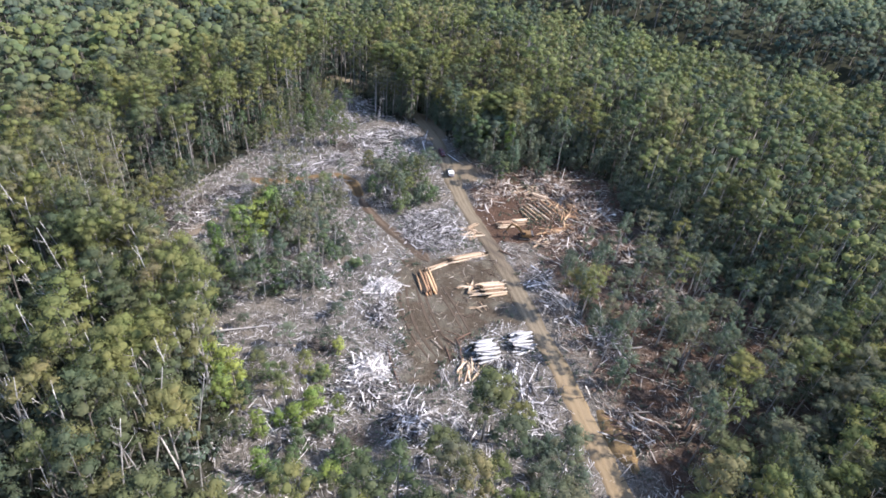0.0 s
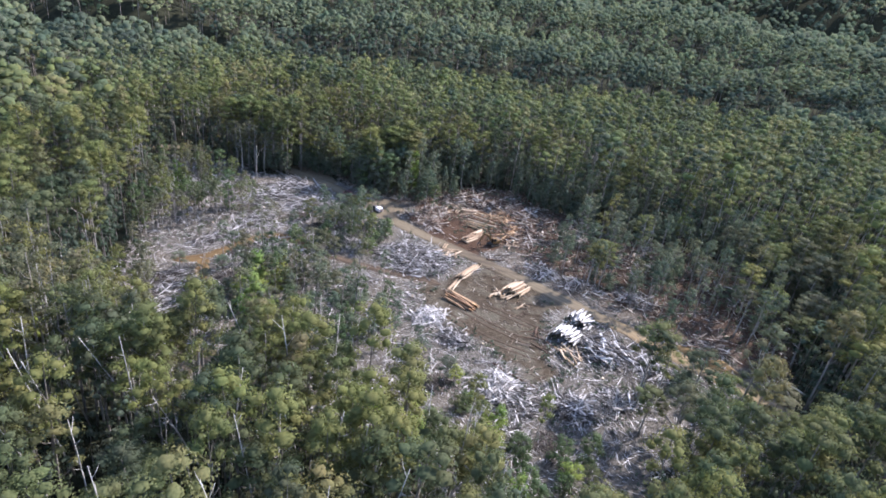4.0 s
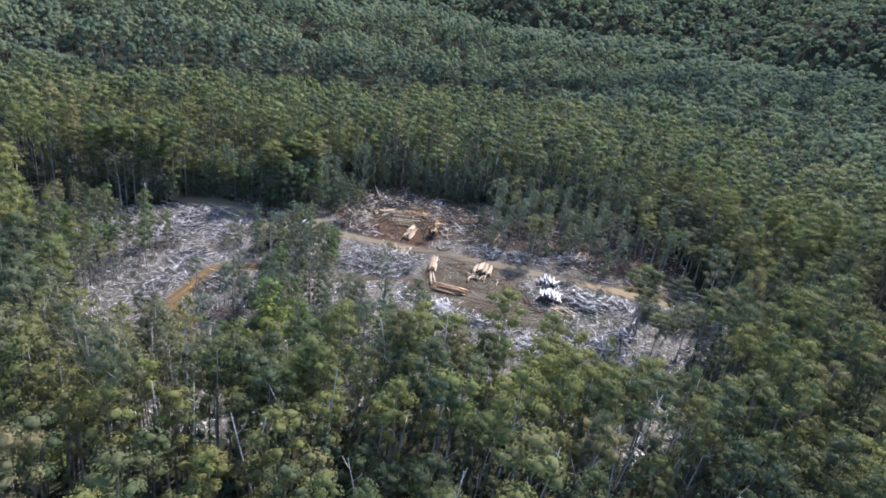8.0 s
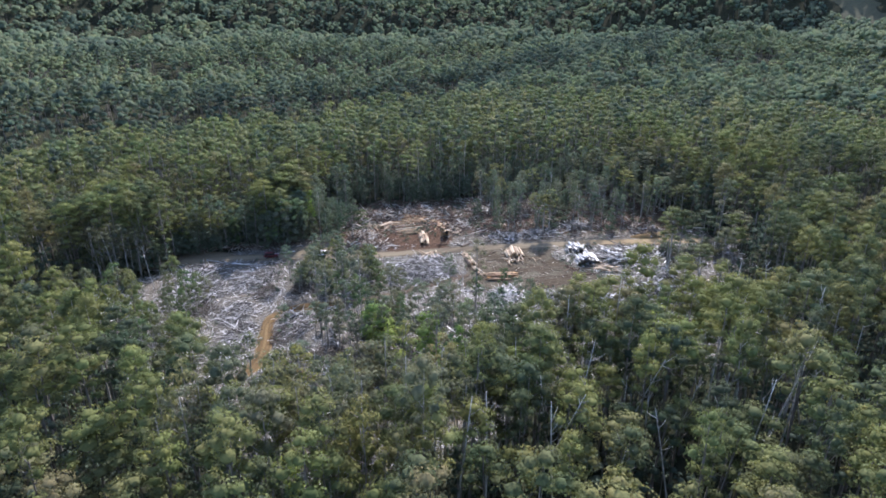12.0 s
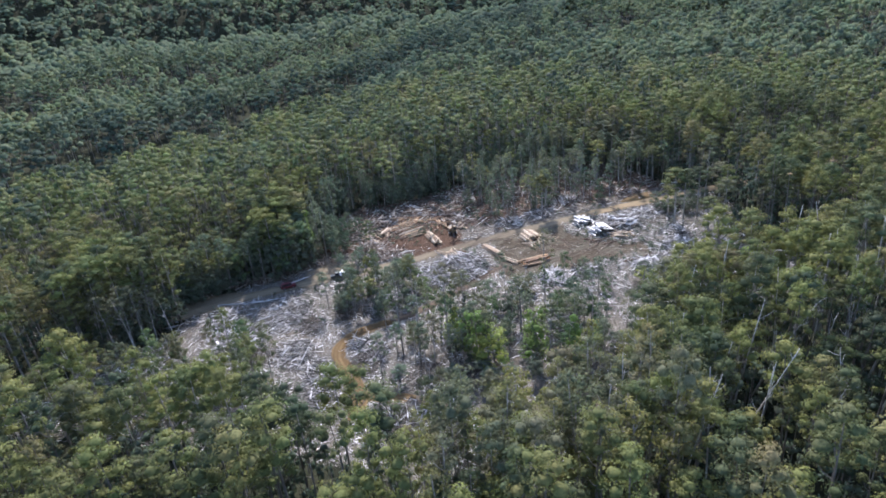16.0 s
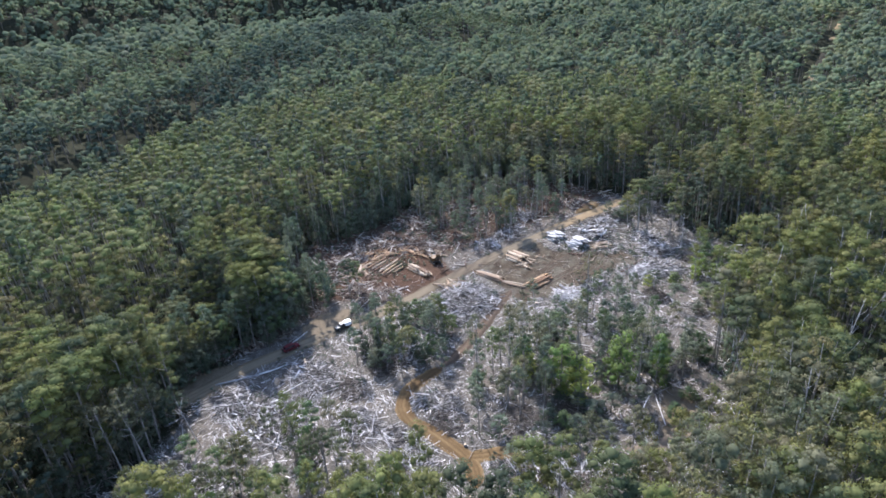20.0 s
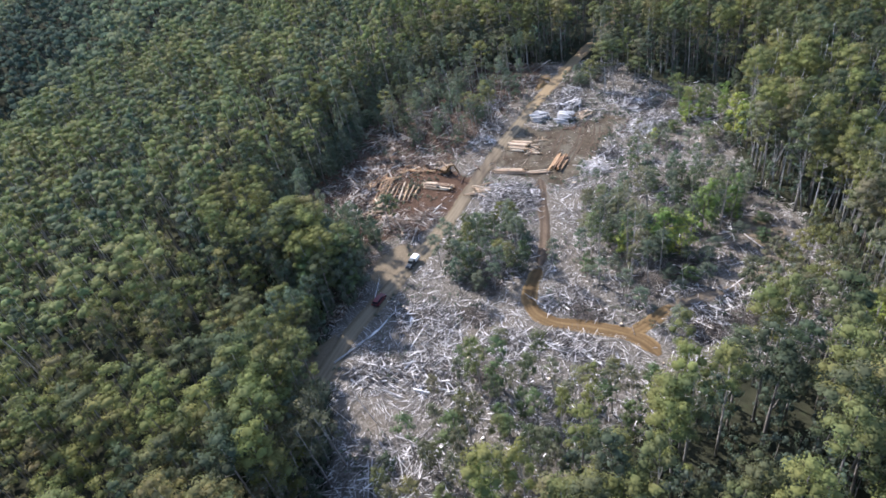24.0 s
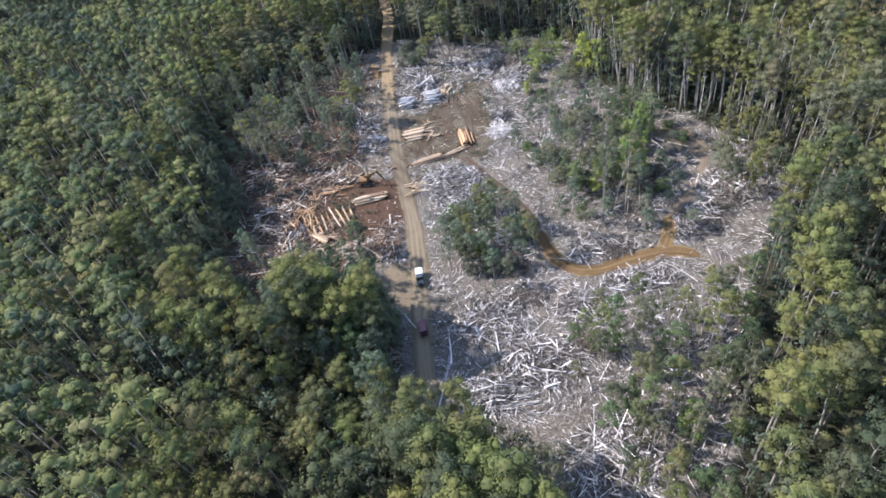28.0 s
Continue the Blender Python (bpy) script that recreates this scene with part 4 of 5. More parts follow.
for n, (x, y, h) in enumerate([(9.6, 61, 0.8), (10, 66, 0.9), (9, 70, 0.7), (10, 76, 0.4), (8, 80, 0.36), (15.5, -27, 0.55), (18, -29.5, 0.6), (15, 35, 0.42), (14.4, 38.5, 0.5), (14, 69, 0.85), (20, 66, 0.9), (24, 63, 0.95), (12, 65, 0.7),
                               (1, 97.5, 1.0), (4.5, 93, 0.55), (-3, 104, 1.05), (6.5, 87, 0.42), (-7, 109, 1.05), (-11, 114, 1.0), (-15, 118, 1.0), (0, 102, 1.05), (-6, 113, 1.1), (-10, 106, 1.0), (-13, 110, 1.05), (-5, 99.5, 0.95), (-18, 115, 1.0), (-8, 102, 1.0)]):
    tree_thing(("gum", n % 7), x, y, (0.5 + 0.7 * h, 0.5 + 0.7 * h, h), 70 * n, "gum_tree", "small gum casting shade across the dirt road", "tree", "gums beside the road", bark_gum, leaf_gum)


for n, (x, y, h) in enumerate([(21, 57, 0.82), (23.5, 58.5, 0.86), (20, 60, 0.84), (24, 61.5, 0.95), (22, 64, 1.0), (19, 63, 0.9), (26, 59.5, 0.92), (18, 66, 0.9)]):
    tree_thing(("gum", 3 * (n % 3)), x, y, (1.3, 1.3, h), 55 * n, "gum_tree", "tall leafy gum at the forest edge behind the wagon", "tree", "trees shading the wagon", bark_dark, leaf_gum)
for n, (x, y, h) in enumerate([(12, 56.5, 0.7), (15, 60, 0.95), (10.5, 60.5, 0.75), (16, 64.5, 1.0), (11.5, 65, 0.85), (18.5, 57, 1.05), (8.6, 64, 0.6), (20, 61, 1.1), (14, 69, 0.95)]):
    tree_thing(("dense", n % 4), x, y, (1.05, 1.05, h), 55 * n, "young_gum", "dense leafy dark gum shading the parked wagon", "tree", "trees shading the wagon", bark_dark, leaf_blue if n % 2 else leaf_green)
for n, (x, y, s, h) in enumerate([(7.6, 62.2, 1.5, 1.7), (9, 59.5, 1.7, 1.8), (11.5, 61.5, 1.8, 2.0), (8.4, 65, 1.5, 1.8), (12.5, 58.5, 1.6, 1.7), (7.2, 67, 1.3, 1.5), (13, 64, 1.8, 2.0)]):
    tree_thing(("cone", n % 4), x, y, (s, s, h), 50 * n, "sapling", "dense dusky-green young tree shading the parked wagon", "tree", "trees shading the wagon", bark_dark, leaf_dusk)


def dead_tree(g, x, y, tall):
    """A bare bleached stem with a few broken limbs."""
    root = tagged(new("dead_tree"), "bare bleached dead gum with broken limbs", "tree", "dead trees in the western forest")
    k = np.linspace(0, 1, 6)
    bend = g.normal(size=2) * 0.7
    stem = np.stack([bend[0] * k ** 2, bend[1] * k ** 2, tall * k - 0.3 * (k == 0)], -1)
    v, f = tube(stem, 0.008 * tall * (1 - 0.8 * k), 6)
    mesh_object("trunk", v, f, [bark_dead], True, parent=root)
    for c in range(int(g.integers(4, 8))):
        h = g.uniform(0.5, 0.97)
        a, r = g.uniform(0, 6.28), g.uniform(0.8, 2.6) * (1.2 - h * 0.5)
        p = np.array([bend[0] * h ** 2, bend[1] * h ** 2, tall * h])
        d = np.array([np.cos(a), np.sin(a), g.uniform(0.5, 1.3)])
        v, f = tube(np.stack([p, p + d * r * 0.5, p + d * r + np.array([0, 0, 0.3])]), [0.06, 0.04, 0.015], 4)
        mesh_object("limb", v, f, [bark_dead], True, parent=root)
    root.matrix_basis = pose(x, y, float(height(x, y)), g.normal() * 8, g.normal() * 8, 0)
    return root


g = np.random.default_rng(71)
DEAD = np.array([(-62, -76), (-62, -30), (-76, -14), (-88, 2), (-104, 16), (-112, -10), (-104, -50), (-86, -72)], float)
for x, y in fill(DEAD, 62, 72, 3.2):
    dead_tree(g, x, y, g.uniform(17, 29))
for x, y in [(-40, 2), (-46, 16), (-52, 30), (-58, -8), (-30, -62), (20, -40), (34, -30), (-20, 92), (-56, 74), (-66, 34)]:
    dead_tree(g, x, y, g.uniform(9, 16))


# ---- felled timber ----
def sticks(name, x, y, lift, length, radius, seed, mat, label, tip=8.0, turn=None, sides=4):
    """Loose branches and stems lying as they fell: one mesh of tapered pieces."""
    g = np.random.default_rng(seed)
    n = len(x)
    th = g.uniform(0, 6.283, n) if turn is None else turn + g.normal(size=n) * 0.5
    ph = np.radians(g.normal(size=n) * tip)
    d = np.stack([np.cos(th) * np.cos(ph), np.sin(th) * np.cos(ph), np.sin(ph)], -1)
    a = np.stack([-np.sin(th), np.cos(th), np.zeros(n)], -1)
    c = np.cross(d, a)
    p = np.stack([x, y, height(x, y) + micro(x, y) * 0.9 + lift + radius * 0.6 + np.abs(d[:, 2]) * length * 0.35], -1)
    bow = c * (length * 0.03 * g.normal(size=n))[:, None] + a * (length * 0.05 * g.normal(size=n))[:, None]
    ang = np.arange(sides) * 2 * np.pi / sides + 0.5
    rings = []
    for f, w in ((-0.5, 1.0), (0.5, 0.5)):
        o = p + d * (length * f)[:, None] + bow * f
        rings.append(o[:, None] + (radius * w)[:, None, None] * (np.cos(ang)[None, :, None] * a[:, None] + np.sin(ang)[None, :, None] * c[:, None]))
    V = np.concatenate(rings, 1)
    f = []
    for k in range(sides):
        m = (k + 1) % sides
        f += [(k, m, sides + m), (k, sides + m, sides + k)]
    f += [(0, k + 1, k) for k in range(1, sides - 1)] + [(sides, sides + k, sides + k + 1) for k in range(1, sides - 1)]
    F = (np.array(f)[None] + (np.arange(n) * 2 * sides)[:, None, None]).reshape(-1, 3)
    return tagged(mesh_object(name, V.reshape(-1, 3), F, [mat], False), label, "debris", kind="stuff")


def open_spots(count, seed, east):
    g = np.random.default_rng(seed)
    x, y = g.uniform(-104, 62, count * 14), g.uniform(-88, 132, count * 14)
    ok = (inner(OPEN, x, y) > -1) & (off_line(ROAD, x, y) > 2.3 + 1.1 * g.random(len(x))) & (off_line(TRACK, x, y) > 1.5 + g.random(len(x))) & (off_line(SPUR, x, y) > 1.5) & (off_line(WEST_PATH, x, y) > 0.9 + 0.9 * g.random(len(x))) & (inner(WEST_BARE, x, y) < 0.5)
    ok &= (inner(YARD, x, y) + 2.2 * waves(x, y, 11, 61) < 0.8) & (inner(TURNOUT, x, y) < 0) & (inner(NORTH_PATCH, x, y) < 0) & ((np.hypot((x - 14) / 13, (y - 13) / 12) > 0.8 + 0.4 * g.random(len(x))) | (g.random(len(x)) < 0.12))
    ok &= (x > 6) == east if east else x <= 9
    ok &= g.random(len(x)) < 0.55 + 0.45 * waves(x, y, 13, 77)
    return x[ok][:count], y[ok][:count]


g = np.random.default_rng(81)
x, y = open_spots(46000, 82, False)
sticks("slash", x, y, g.uniform(0, 0.3, len(x)) + 0.55 * g.random(len(x)) * step(waves(x, y, 9, 78), -0.1, 0.7), g.lognormal(-0.1, 0.6, len(x)), g.lognormal(-3.35, 0.5, len(x)), 83, wood_grey, "litter of weathered grey branches and stems after felling", turn=waves(x, y, 24, 84) * 2.2, sides=3)
ok = (x < -14) & (g.random(len(x)) < 0.06)
x, y = x[ok] + g.normal(size=ok.sum()), y[ok] + g.normal(size=ok.sum())
sticks("pale_slash", x, y, g.uniform(0, 0.4, len(x)), g.lognormal(0.35, 0.55, len(x)), g.lognormal(-2.95, 0.4, len(x)), 89, wood_white, "scatter of bleached pale sticks and bark-stripped stems")
x, y = open_spots(13000, 85, True)
sticks("red_slash", x, y, g.uniform(0, 0.4, len(x)), g.lognormal(0.3, 0.55, len(x)), g.lognormal(-3.05, 0.45, len(x)), 86, wood_red, "litter of reddish-brown branches and bark on the eastern side")
gxs, gys = g.uniform(-26, 4, 500), g.uniform(-44, -2, 500)
ok = inside(YARD, gxs, gys)
sticks("yard_litter", gxs[ok], gys[ok], np.zeros(ok.sum()), g.uniform(0.5, 2.4, ok.sum()), g.uniform(0.03, 0.09, ok.sum()), 87, wood_red, "bark strips and short sticks on the bare earth yard", 2.0)


def heap(name, x, y, rx, ry, tall, count, seed, mat, label, long=3.0, thick=0.10, turn=None):
    """A heap of tangled pieces: they lie higher towards its middle."""
    g = np.random.default_rng(seed)
    a, r = g.uniform(0, 6.283, count), np.sqrt(g.random(count))
    px, py = x + rx * r * np.cos(a), y + ry * r * np.sin(a)
    lift = tall * (1 - r ** 1.6) * g.uniform(0.15, 1.0, count)
    return sticks(name, px, py, lift, long * g.lognormal(0, 0.4, count), thick * g.lognormal(0, 0.45, count), seed + 1, mat, label, 14.0,
                  None if turn is None else np.full(count, turn))


HEAPS = [(-11, 12, 9, 9, 1.6, 520, 3.4, 0.10), (-13, 21, 7, 5, 1.2, 220, 3.0, 0.09), (-28, -11, 4.5, 3.5, 1.1, 130, 3.2, 0.13), (-29.5, -21, 3.5, 4, 1.0, 110, 3.0, 0.13),
         (-33.5, -39, 4, 4.5, 1.2, 150, 3.2, 0.14), (-36, -44, 6, 5, 1.1, 150, 3.6, 0.14), (-27, -53, 5, 4.5, 1.3, 140, 3.8, 0.14), (-20, -57, 6, 4, 1.0, 130, 3.4, 0.12),
         (-47, -51, 7, 5, 1.0, 140, 3.2, 0.12), (-2, -57, 4, 6, 1.0, 120, 3.2, 0.12), (-50, -4, 9, 4, 0.8, 140, 3.0, 0.10), (-42, 44, 6, 4, 0.9, 150, 3.0, 0.09),
         (-50, 57, 9, 4, 0.9, 170, 3.2, 0.10), (-36, 62, 7, 5, 0.9, 150, 3.0, 0.10), (-15, 64, 9, 6, 1.0, 220, 3.6, 0.11), (-24, 76, 9, 6, 1.0, 200, 4.0, 0.12),
         (-12, 82, 6, 5, 1.0, 130, 3.6, 0.12), (-32, 98, 8, 9, 1.0, 180, 3.8, 0.12), (-18, 112, 9, 7, 0.9, 150, 3.4, 0.11), (-80, 30, 8, 8, 0.8, 150, 3.2, 0.11),
         (-70, 40, 6, 6, 0.9, 120, 3.2, 0.11), (-22, 36, 5, 8, 1.1, 170, 3.4, 0.11), (15, -26, 4, 7, 1.1, 150, 3.2, 0.10), (13, -14, 4, 5, 1.1, 140, 3.2, 0.10), (22, -38, 5, 6, 0.9, 120, 3.2, 0.10)]
for n, (x, y, rx, ry, tall, count, long, thick) in enumerate(HEAPS):
    mat = wood_white if n in (2, 4) else wood_grey
    heap("slash_heap", x, y, rx, ry, tall * 1.55, int(count * 2.4), 900 + 7 * n, mat, "tangled heap of %s branches and stems" % ("bleached white" if mat is wood_white else "weathered grey"), long * 0.8, thick * 0.6)
for n, (x, y, rx, ry, tall, count, long, thick) in enumerate([(34, 31, 6, 8, 1.8, 300, 3.0, 0.11), (40, 17, 6, 6, 1.5, 240, 3.0, 0.11), (30, 40, 6, 4, 1.3, 160, 3.0, 0.11), (9, 33, 4, 6, 1.0, 170, 2.6, 0.09),
                                                              (16, 35, 5, 4, 0.9, 120, 2.8, 0.10), (26, 3, 8, 4, 1.2, 180, 3.0, 0.10), (44, -6, 7, 5, 1.0, 150, 3.0, 0.10), (42, -26, 8, 6, 0.8, 130, 3.0, 0.10), (16, -62, 5, 5, 1.0, 110, 2.8, 0.10)]):
    heap("red_slash_heap", x, y, rx, ry, tall * 1.2, int(count * 2.2), 1300 + 7 * n, wood_red, "heap of reddish-brown broken branches and offcuts", long, thick)
heap("dark_slash_heap", -5, -46, 5, 6, 1.8, 260, 1501, wood_grey, "dark tangled heap of stems behind the white log stacks", 4.2, 0.11, 1.4)


wood_brush = wood_material("dry_brush", [(0.0, (0.022, 0.018, 0.015)), (0.6, (0.078, 0.064, 0.053)), (0.9, (0.17, 0.145, 0.122)), (1.0, (0.36, 0.33, 0.30))], "island")
for n, (x, y, rx, ry, tall) in enumerate([(-72, 42, 4.5, 3.5, 1.7), (-79, 35, 4, 4, 1.6), (-57, 33, 4.5, 5, 1.8), (-62, 24, 3.5, 4, 1.5), (-86, 26, 4, 5, 1.6), (-47, 46, 5, 3, 1.3), (-24, 58, 5, 3, 1.4), (-34, 72, 4.5, 3.5, 1.4), (-44, -30, 4, 3, 1.3), (-38, -56, 4, 3, 1.2), (-22, 46, 4, 5, 1.6), (-55, 5, 5, 4, 1.6)]):
    heap("brush_heap", x, y, rx, ry, tall, 420, 1700 + 7 * n, wood_brush, "mound of dry brown brushwood pushed up among slash", 1.7, 0.035)
for n, (x, y, rx, ry, tall) in enumerate([(9, 71, 3, 4, 0.9), (10, 79, 3, 4, 0.9), (8, 87, 2.5, 4, 0.8), (14, 51, 3, 3, 0.8)]):
    heap("red_slash_heap", x, y, rx, ry, tall, 220, 1850 + 7 * n, wood_red, "rusty-brown bark and branches along the road edge", 2.0, 0.06)


def fallen_shape(seed):
    g = np.random.default_rng(seed)
    k = np.linspace(0, 1, 8)
    path = np.stack([(k - 0.5), 0.02 * np.sin(k * 4 + g.uniform(0, 6)), 0.012 * np.sin(k * 5 + g.uniform(0, 6))], -1)
    path[:, 1:] *= 8
    path[:, 0] *= 8
    bits = [tube(path, 0.16 * (1 - 0.55 * k), 7)]
    for c in range(3):
        p = path[int(g.integers(3, 8))]
        d = np.array([g.uniform(0.3, 0.8), g.choice([-1, 1]) * g.uniform(0.4, 0.9), g.uniform(0.1, 0.5)])
        bits.append(tube(np.stack([p, p + d * 0.5, p + d * g.uniform(0.9, 1.7)]), [0.07, 0.05, 0.02], 5))
    return join(bits)


FALLEN = {}
g = np.random.default_rng(91)


def fallen(x, y, length, thick, turn, mat, label, group):
    k = (int(g.integers(0, 5)), mat.name)
    m = pose(x, y, float(height(x, y) + micro(x, y) * 0.9) + 0.10 + 0.12 * thick, 0, g.normal() * 2, turn)
    if k in FALLEN:
        ob = copy_thing(FALLEN[k], m)
    else:
        v, f = fallen_shape(300 + k[0])
        ob = FALLEN[k] = mesh_object("fallen_log", v, f, [mat], True)
        ob.matrix_basis = m
    ob.scale = (length / 8, thick, thick)
    return tagged(ob, label, "log", group)


x, y = open_spots(230, 92, False)
for n in range(len(x)):
    white = g.random() < 0.18
    fallen(x[n], y[n], g.uniform(2.8, 8.5), g.uniform(0.28, 0.6), g.uniform(0, 360), log_white if white else log_grey,
           "bleached fallen stem stripped of bark" if white else "weathered grey fallen stem with broken branches", "fallen stems in the clearing")
x, y = open_spots(70, 93, True)
for n in range(len(x)):
    fallen(x[n], y[n], g.uniform(3, 8), g.uniform(0.7, 1.4), g.uniform(0, 360), log_red, "reddish-brown fallen stem on bare earth", "fallen stems on the eastern slope")

# single long stems that stand out
for ax0, ay0, ax1, ay1, thick, mat, label in [
        (-1.6, 83.6, -4.7, 71.0, 1.3, log_white, "long pale felled stem along the road edge"), (-4.8, 73.5, -5.3, 64.0, 1.2, log_grey, "long grey felled stem along the road edge"),
        (-9.4, 97.0, -6.8, 92.2, 1.5, log_white, "bright bleached log at the end of the road"), (-4.8, 95.8, -6.9, 94.4, 1.4, log_white, "bright bleached log at the end of the road"),
        (-37.4, 48.3, -31.4, 45.8, 0.8, log_white, "pale stem inside the bend of the skid track"), (-68, -23.3, -44, -19.6, 1.2, log_grey, "very long grey felled stem across pale slash"),
        (-35.7, -43.9, -27.2, -37.0, 1.7, log_white, "thick bleached felled stem near the yard"), (-53.4, -52.5, -45, -54.4, 1.5, log_white, "bleached felled stem in the south-western slash"),
        (-28.9, -33.3, -28.0, -45.0, 1.4, log_red, "dark bark-covered felled stem beside the yard"), (-31.5, -30, -25, -36, 1.2, log_grey, "grey felled stem beside the yard"),
        (-72, 47, -64, 43.5, 1.1, log_grey, "grey felled stem beyond the fork"), (-60, 58, -50, 60, 1.0, log_white, "pale felled stem above the skid track")]:
    fallen((ax0 + ax1) / 2, (ay0 + ay1) / 2, math.hypot(ax1 - ax0, ay1 - ay0), thick, math.degrees(math.atan2(ay1 - ay0, ax1 - ax0)), mat, label, "long felled stems")
log_dark = wood_material("dark_bark_log", [(0.0, (0.03, 0.026, 0.024)), (0.6, (0.07, 0.062, 0.058)), (1.0, (0.15, 0.138, 0.132))], "object")
for k in range(30):
    fallen(g.uniform(-13, 6), g.uniform(-66, -42), g.uniform(4.5, 10), g.uniform(0.6, 1.1), 75 + g.normal() * 28, log_dark, "dark bark-covered felled stem in tangled slash", "dark stems south of the stacks")
for k in range(34):
    fallen(g.uniform(-20, -3), g.uniform(5, 22), g.uniform(3.5, 8), g.uniform(0.5, 0.9), 110 + g.normal() * 35, log_dark if k % 2 else log_white, "dark felled stem in the roadside heap" if k % 2 else "pale barkless stem in the roadside heap", "stems of the roadside heap")
for k in range(14):
    fallen(-15.5 + g.normal() * 1.6, 83 + 0.32 * (k - 7) + g.normal() * 0.2, g.uniform(8, 14), g.uniform(0.55, 0.95), 176 + g.normal() * 6, log_white if k % 3 else log_grey,
           "thin felled pole in a bundle on northern slash", "bundle of felled poles")

STUMP = {}
x, y = open_spots(70, 94, False)
for n in range(len(x)):
    m = pose(x[n], y[n], float(height(x[n], y[n])) - 0.1, g.normal() * 4, g.normal() * 4, g.uniform(0, 360))
    if STUMP:
        ob = copy_thing(STUMP[0], m)
    else:
        ob = STUMP[0] = tagged(new("tree_stump"), "low sawn tree stump with pale cut face", "stump", "stumps in the clearing")
        v, f = tube([[0, 0, 0], [0, 0, 0.15], [0, 0, 0.35], [0, 0, 0.6]], [0.46, 0.34, 0.29, 0.27], 9)
        mesh_object("bark", v, f, [bark_dark], True, parent=ob)
        v, f = tube([[0, 0, 0.598], [0, 0, 0.61]], [0.25, 0.24], 9)
        mesh_object("cut_face", v, f, [cut_pale], False, parent=ob)
        ob.matrix_basis = m
    s = g.uniform(0.6, 1.3)
    ob.scale = (s, s, g.uniform(0.7, 1.2))

# ---- cut logs ----
LOGS = {}


def log(x, y, z, length, radius, turn, pitch, mat, cut, label, group):
    """One cut log with two sawn ends, lying along its own x axis; z is its middle above the ground."""
    m = pose(x, y, float(height(x, y)) + z, 0, pitch, turn) @ pose(0, 0, 0, g.uniform(0, 360))
    kind = next((name for word, name in (("pole", "pole"), ("offcut", "offcut"), ("billet", "billet"), ("split", "split_log"), ("stick", "timber")) if word in label), "log")
    k = (int(g.integers(0, 3)), mat.name, cut.name, kind)
    if k in LOGS:
        ob = copy_thing(LOGS[k], m)
    else:
        t = np.linspace(0, 1, 5)
        path = np.stack([t - 0.5, 0.10 * np.sin(t * 3.1 + k[0]) - 0.05, 0.08 * np.cos(t * 2.6 + k[0] * 2)], -1)
        path[:, 1:] -= path[:, 1:].mean(0)
        v, f = tube(path, 1 - 0.12 * t, 10)
        ob = LOGS[k] = mesh_object(kind, v, f, [mat], True)
        for e, s in ((0, -1), (4, 1)):
            p = path[e] + np.array([s * 0.001, 0, 0])
            cv, cf = tube(np.stack([p - np.array([0.003, 0, 0]), p + np.array([0.003, 0, 0])]), [0.93 - 0.12 * t[e]] * 2, 10)
            mesh_object("cut_end", cv, cf, [cut], False, parent=ob)
        ob.matrix_basis = m
    ob.scale = (length, radius, radius)
    return tagged(ob, label, "log", group)


def stack(x, y, turn, rows, length, radius, mat, cut, label, group, messy=0.15, base=0.0):
    """A stack of logs in rows, each row lying in the hollows of the one below."""
    c, s = np.cos(radians(turn)), np.sin(radians(turn))
    for n, count in enumerate(rows):
        for k in range(count):
            off = (k - (count - 1) / 2) * radius * 2.06 + g.normal() * 0.03
            along = g.normal() * messy
            log(x - s * off + c * along, y + c * off + s * along, base + radius * (0.95 + 1.7 * n), length * g.uniform(0.9, 1.08), radius * g.uniform(0.82, 1.1),
                turn + g.normal() * (1.5 + 6 * (messy > 0.5)), g.normal() * (0.8 + 2 * (messy > 0.5)), mat, cut, label, group)


def jumble(x, y, rx, ry, count, length, radius, turn, spread, mat, cut, label, group):
    for k in range(count):
        log(x + g.uniform(-rx, rx), y + g.uniform(-ry, ry), radius * (0.9 + 1.4 * (k % 3) * 0.8), length * g.uniform(0.7, 1.2), radius * g.uniform(0.7, 1.15),
            turn + g.normal() * spread, g.normal() * 3, mat, cut, label, group)


stack(-16.8, -10.6, 95, (6, 3), 7.0, 0.36, log_orange, cut_dark, "orange-brown barked log in a low stack on bare earth", "logs of the orange stack", 0.5)
stack(-3.8, -0.9, 14, (4, 3), 8.4, 0.30, log_cream, cut_pale, "long cream-coloured peeled log beside the yard", "logs of the long stack")
stack(-11.6, -3.3, 15, (3,), 7.4, 0.22, log_cream, cut_pale, "thin pale peeled pole lying past the long stack", "thin poles", 0.8)
stack(-0.4, -15.6, 4, (8, 7, 4), 4.9, 0.34, log_cream, cut_pale, "cream and orange log in the stack by the road", "logs of the yard stack", 0.35)
jumble(-6.2, -15.4, 1.8, 2.4, 12, 3.8, 0.22, 5, 28, log_cream, cut_pale, "loose pale log beside the yard stack", "loose logs in the yard")
jumble(-5.5, -22.5, 1.5, 1.2, 5, 2.4, 0.14, 60, 40, log_cream, cut_pale, "short pale billet on bare earth", "short billets in the yard")
jumble(-15, -33, 5, 3, 8, 3.6, 0.16, 100, 25, log_red, cut_dark, "dark bark-covered pole lying in the yard", "poles in the yard")
stack(-7.6, -37.3, 6, (11, 10, 9, 7, 4), 3.6, 0.32, log_white, cut_dark, "bright white peeled log in a high stack", "logs of the white stacks", 0.52)
stack(1.1, -35.4, 4, (10, 9, 8, 5), 3.5, 0.32, log_white, cut_dark, "bright white peeled log in a high stack", "logs of the white stacks", 0.52)
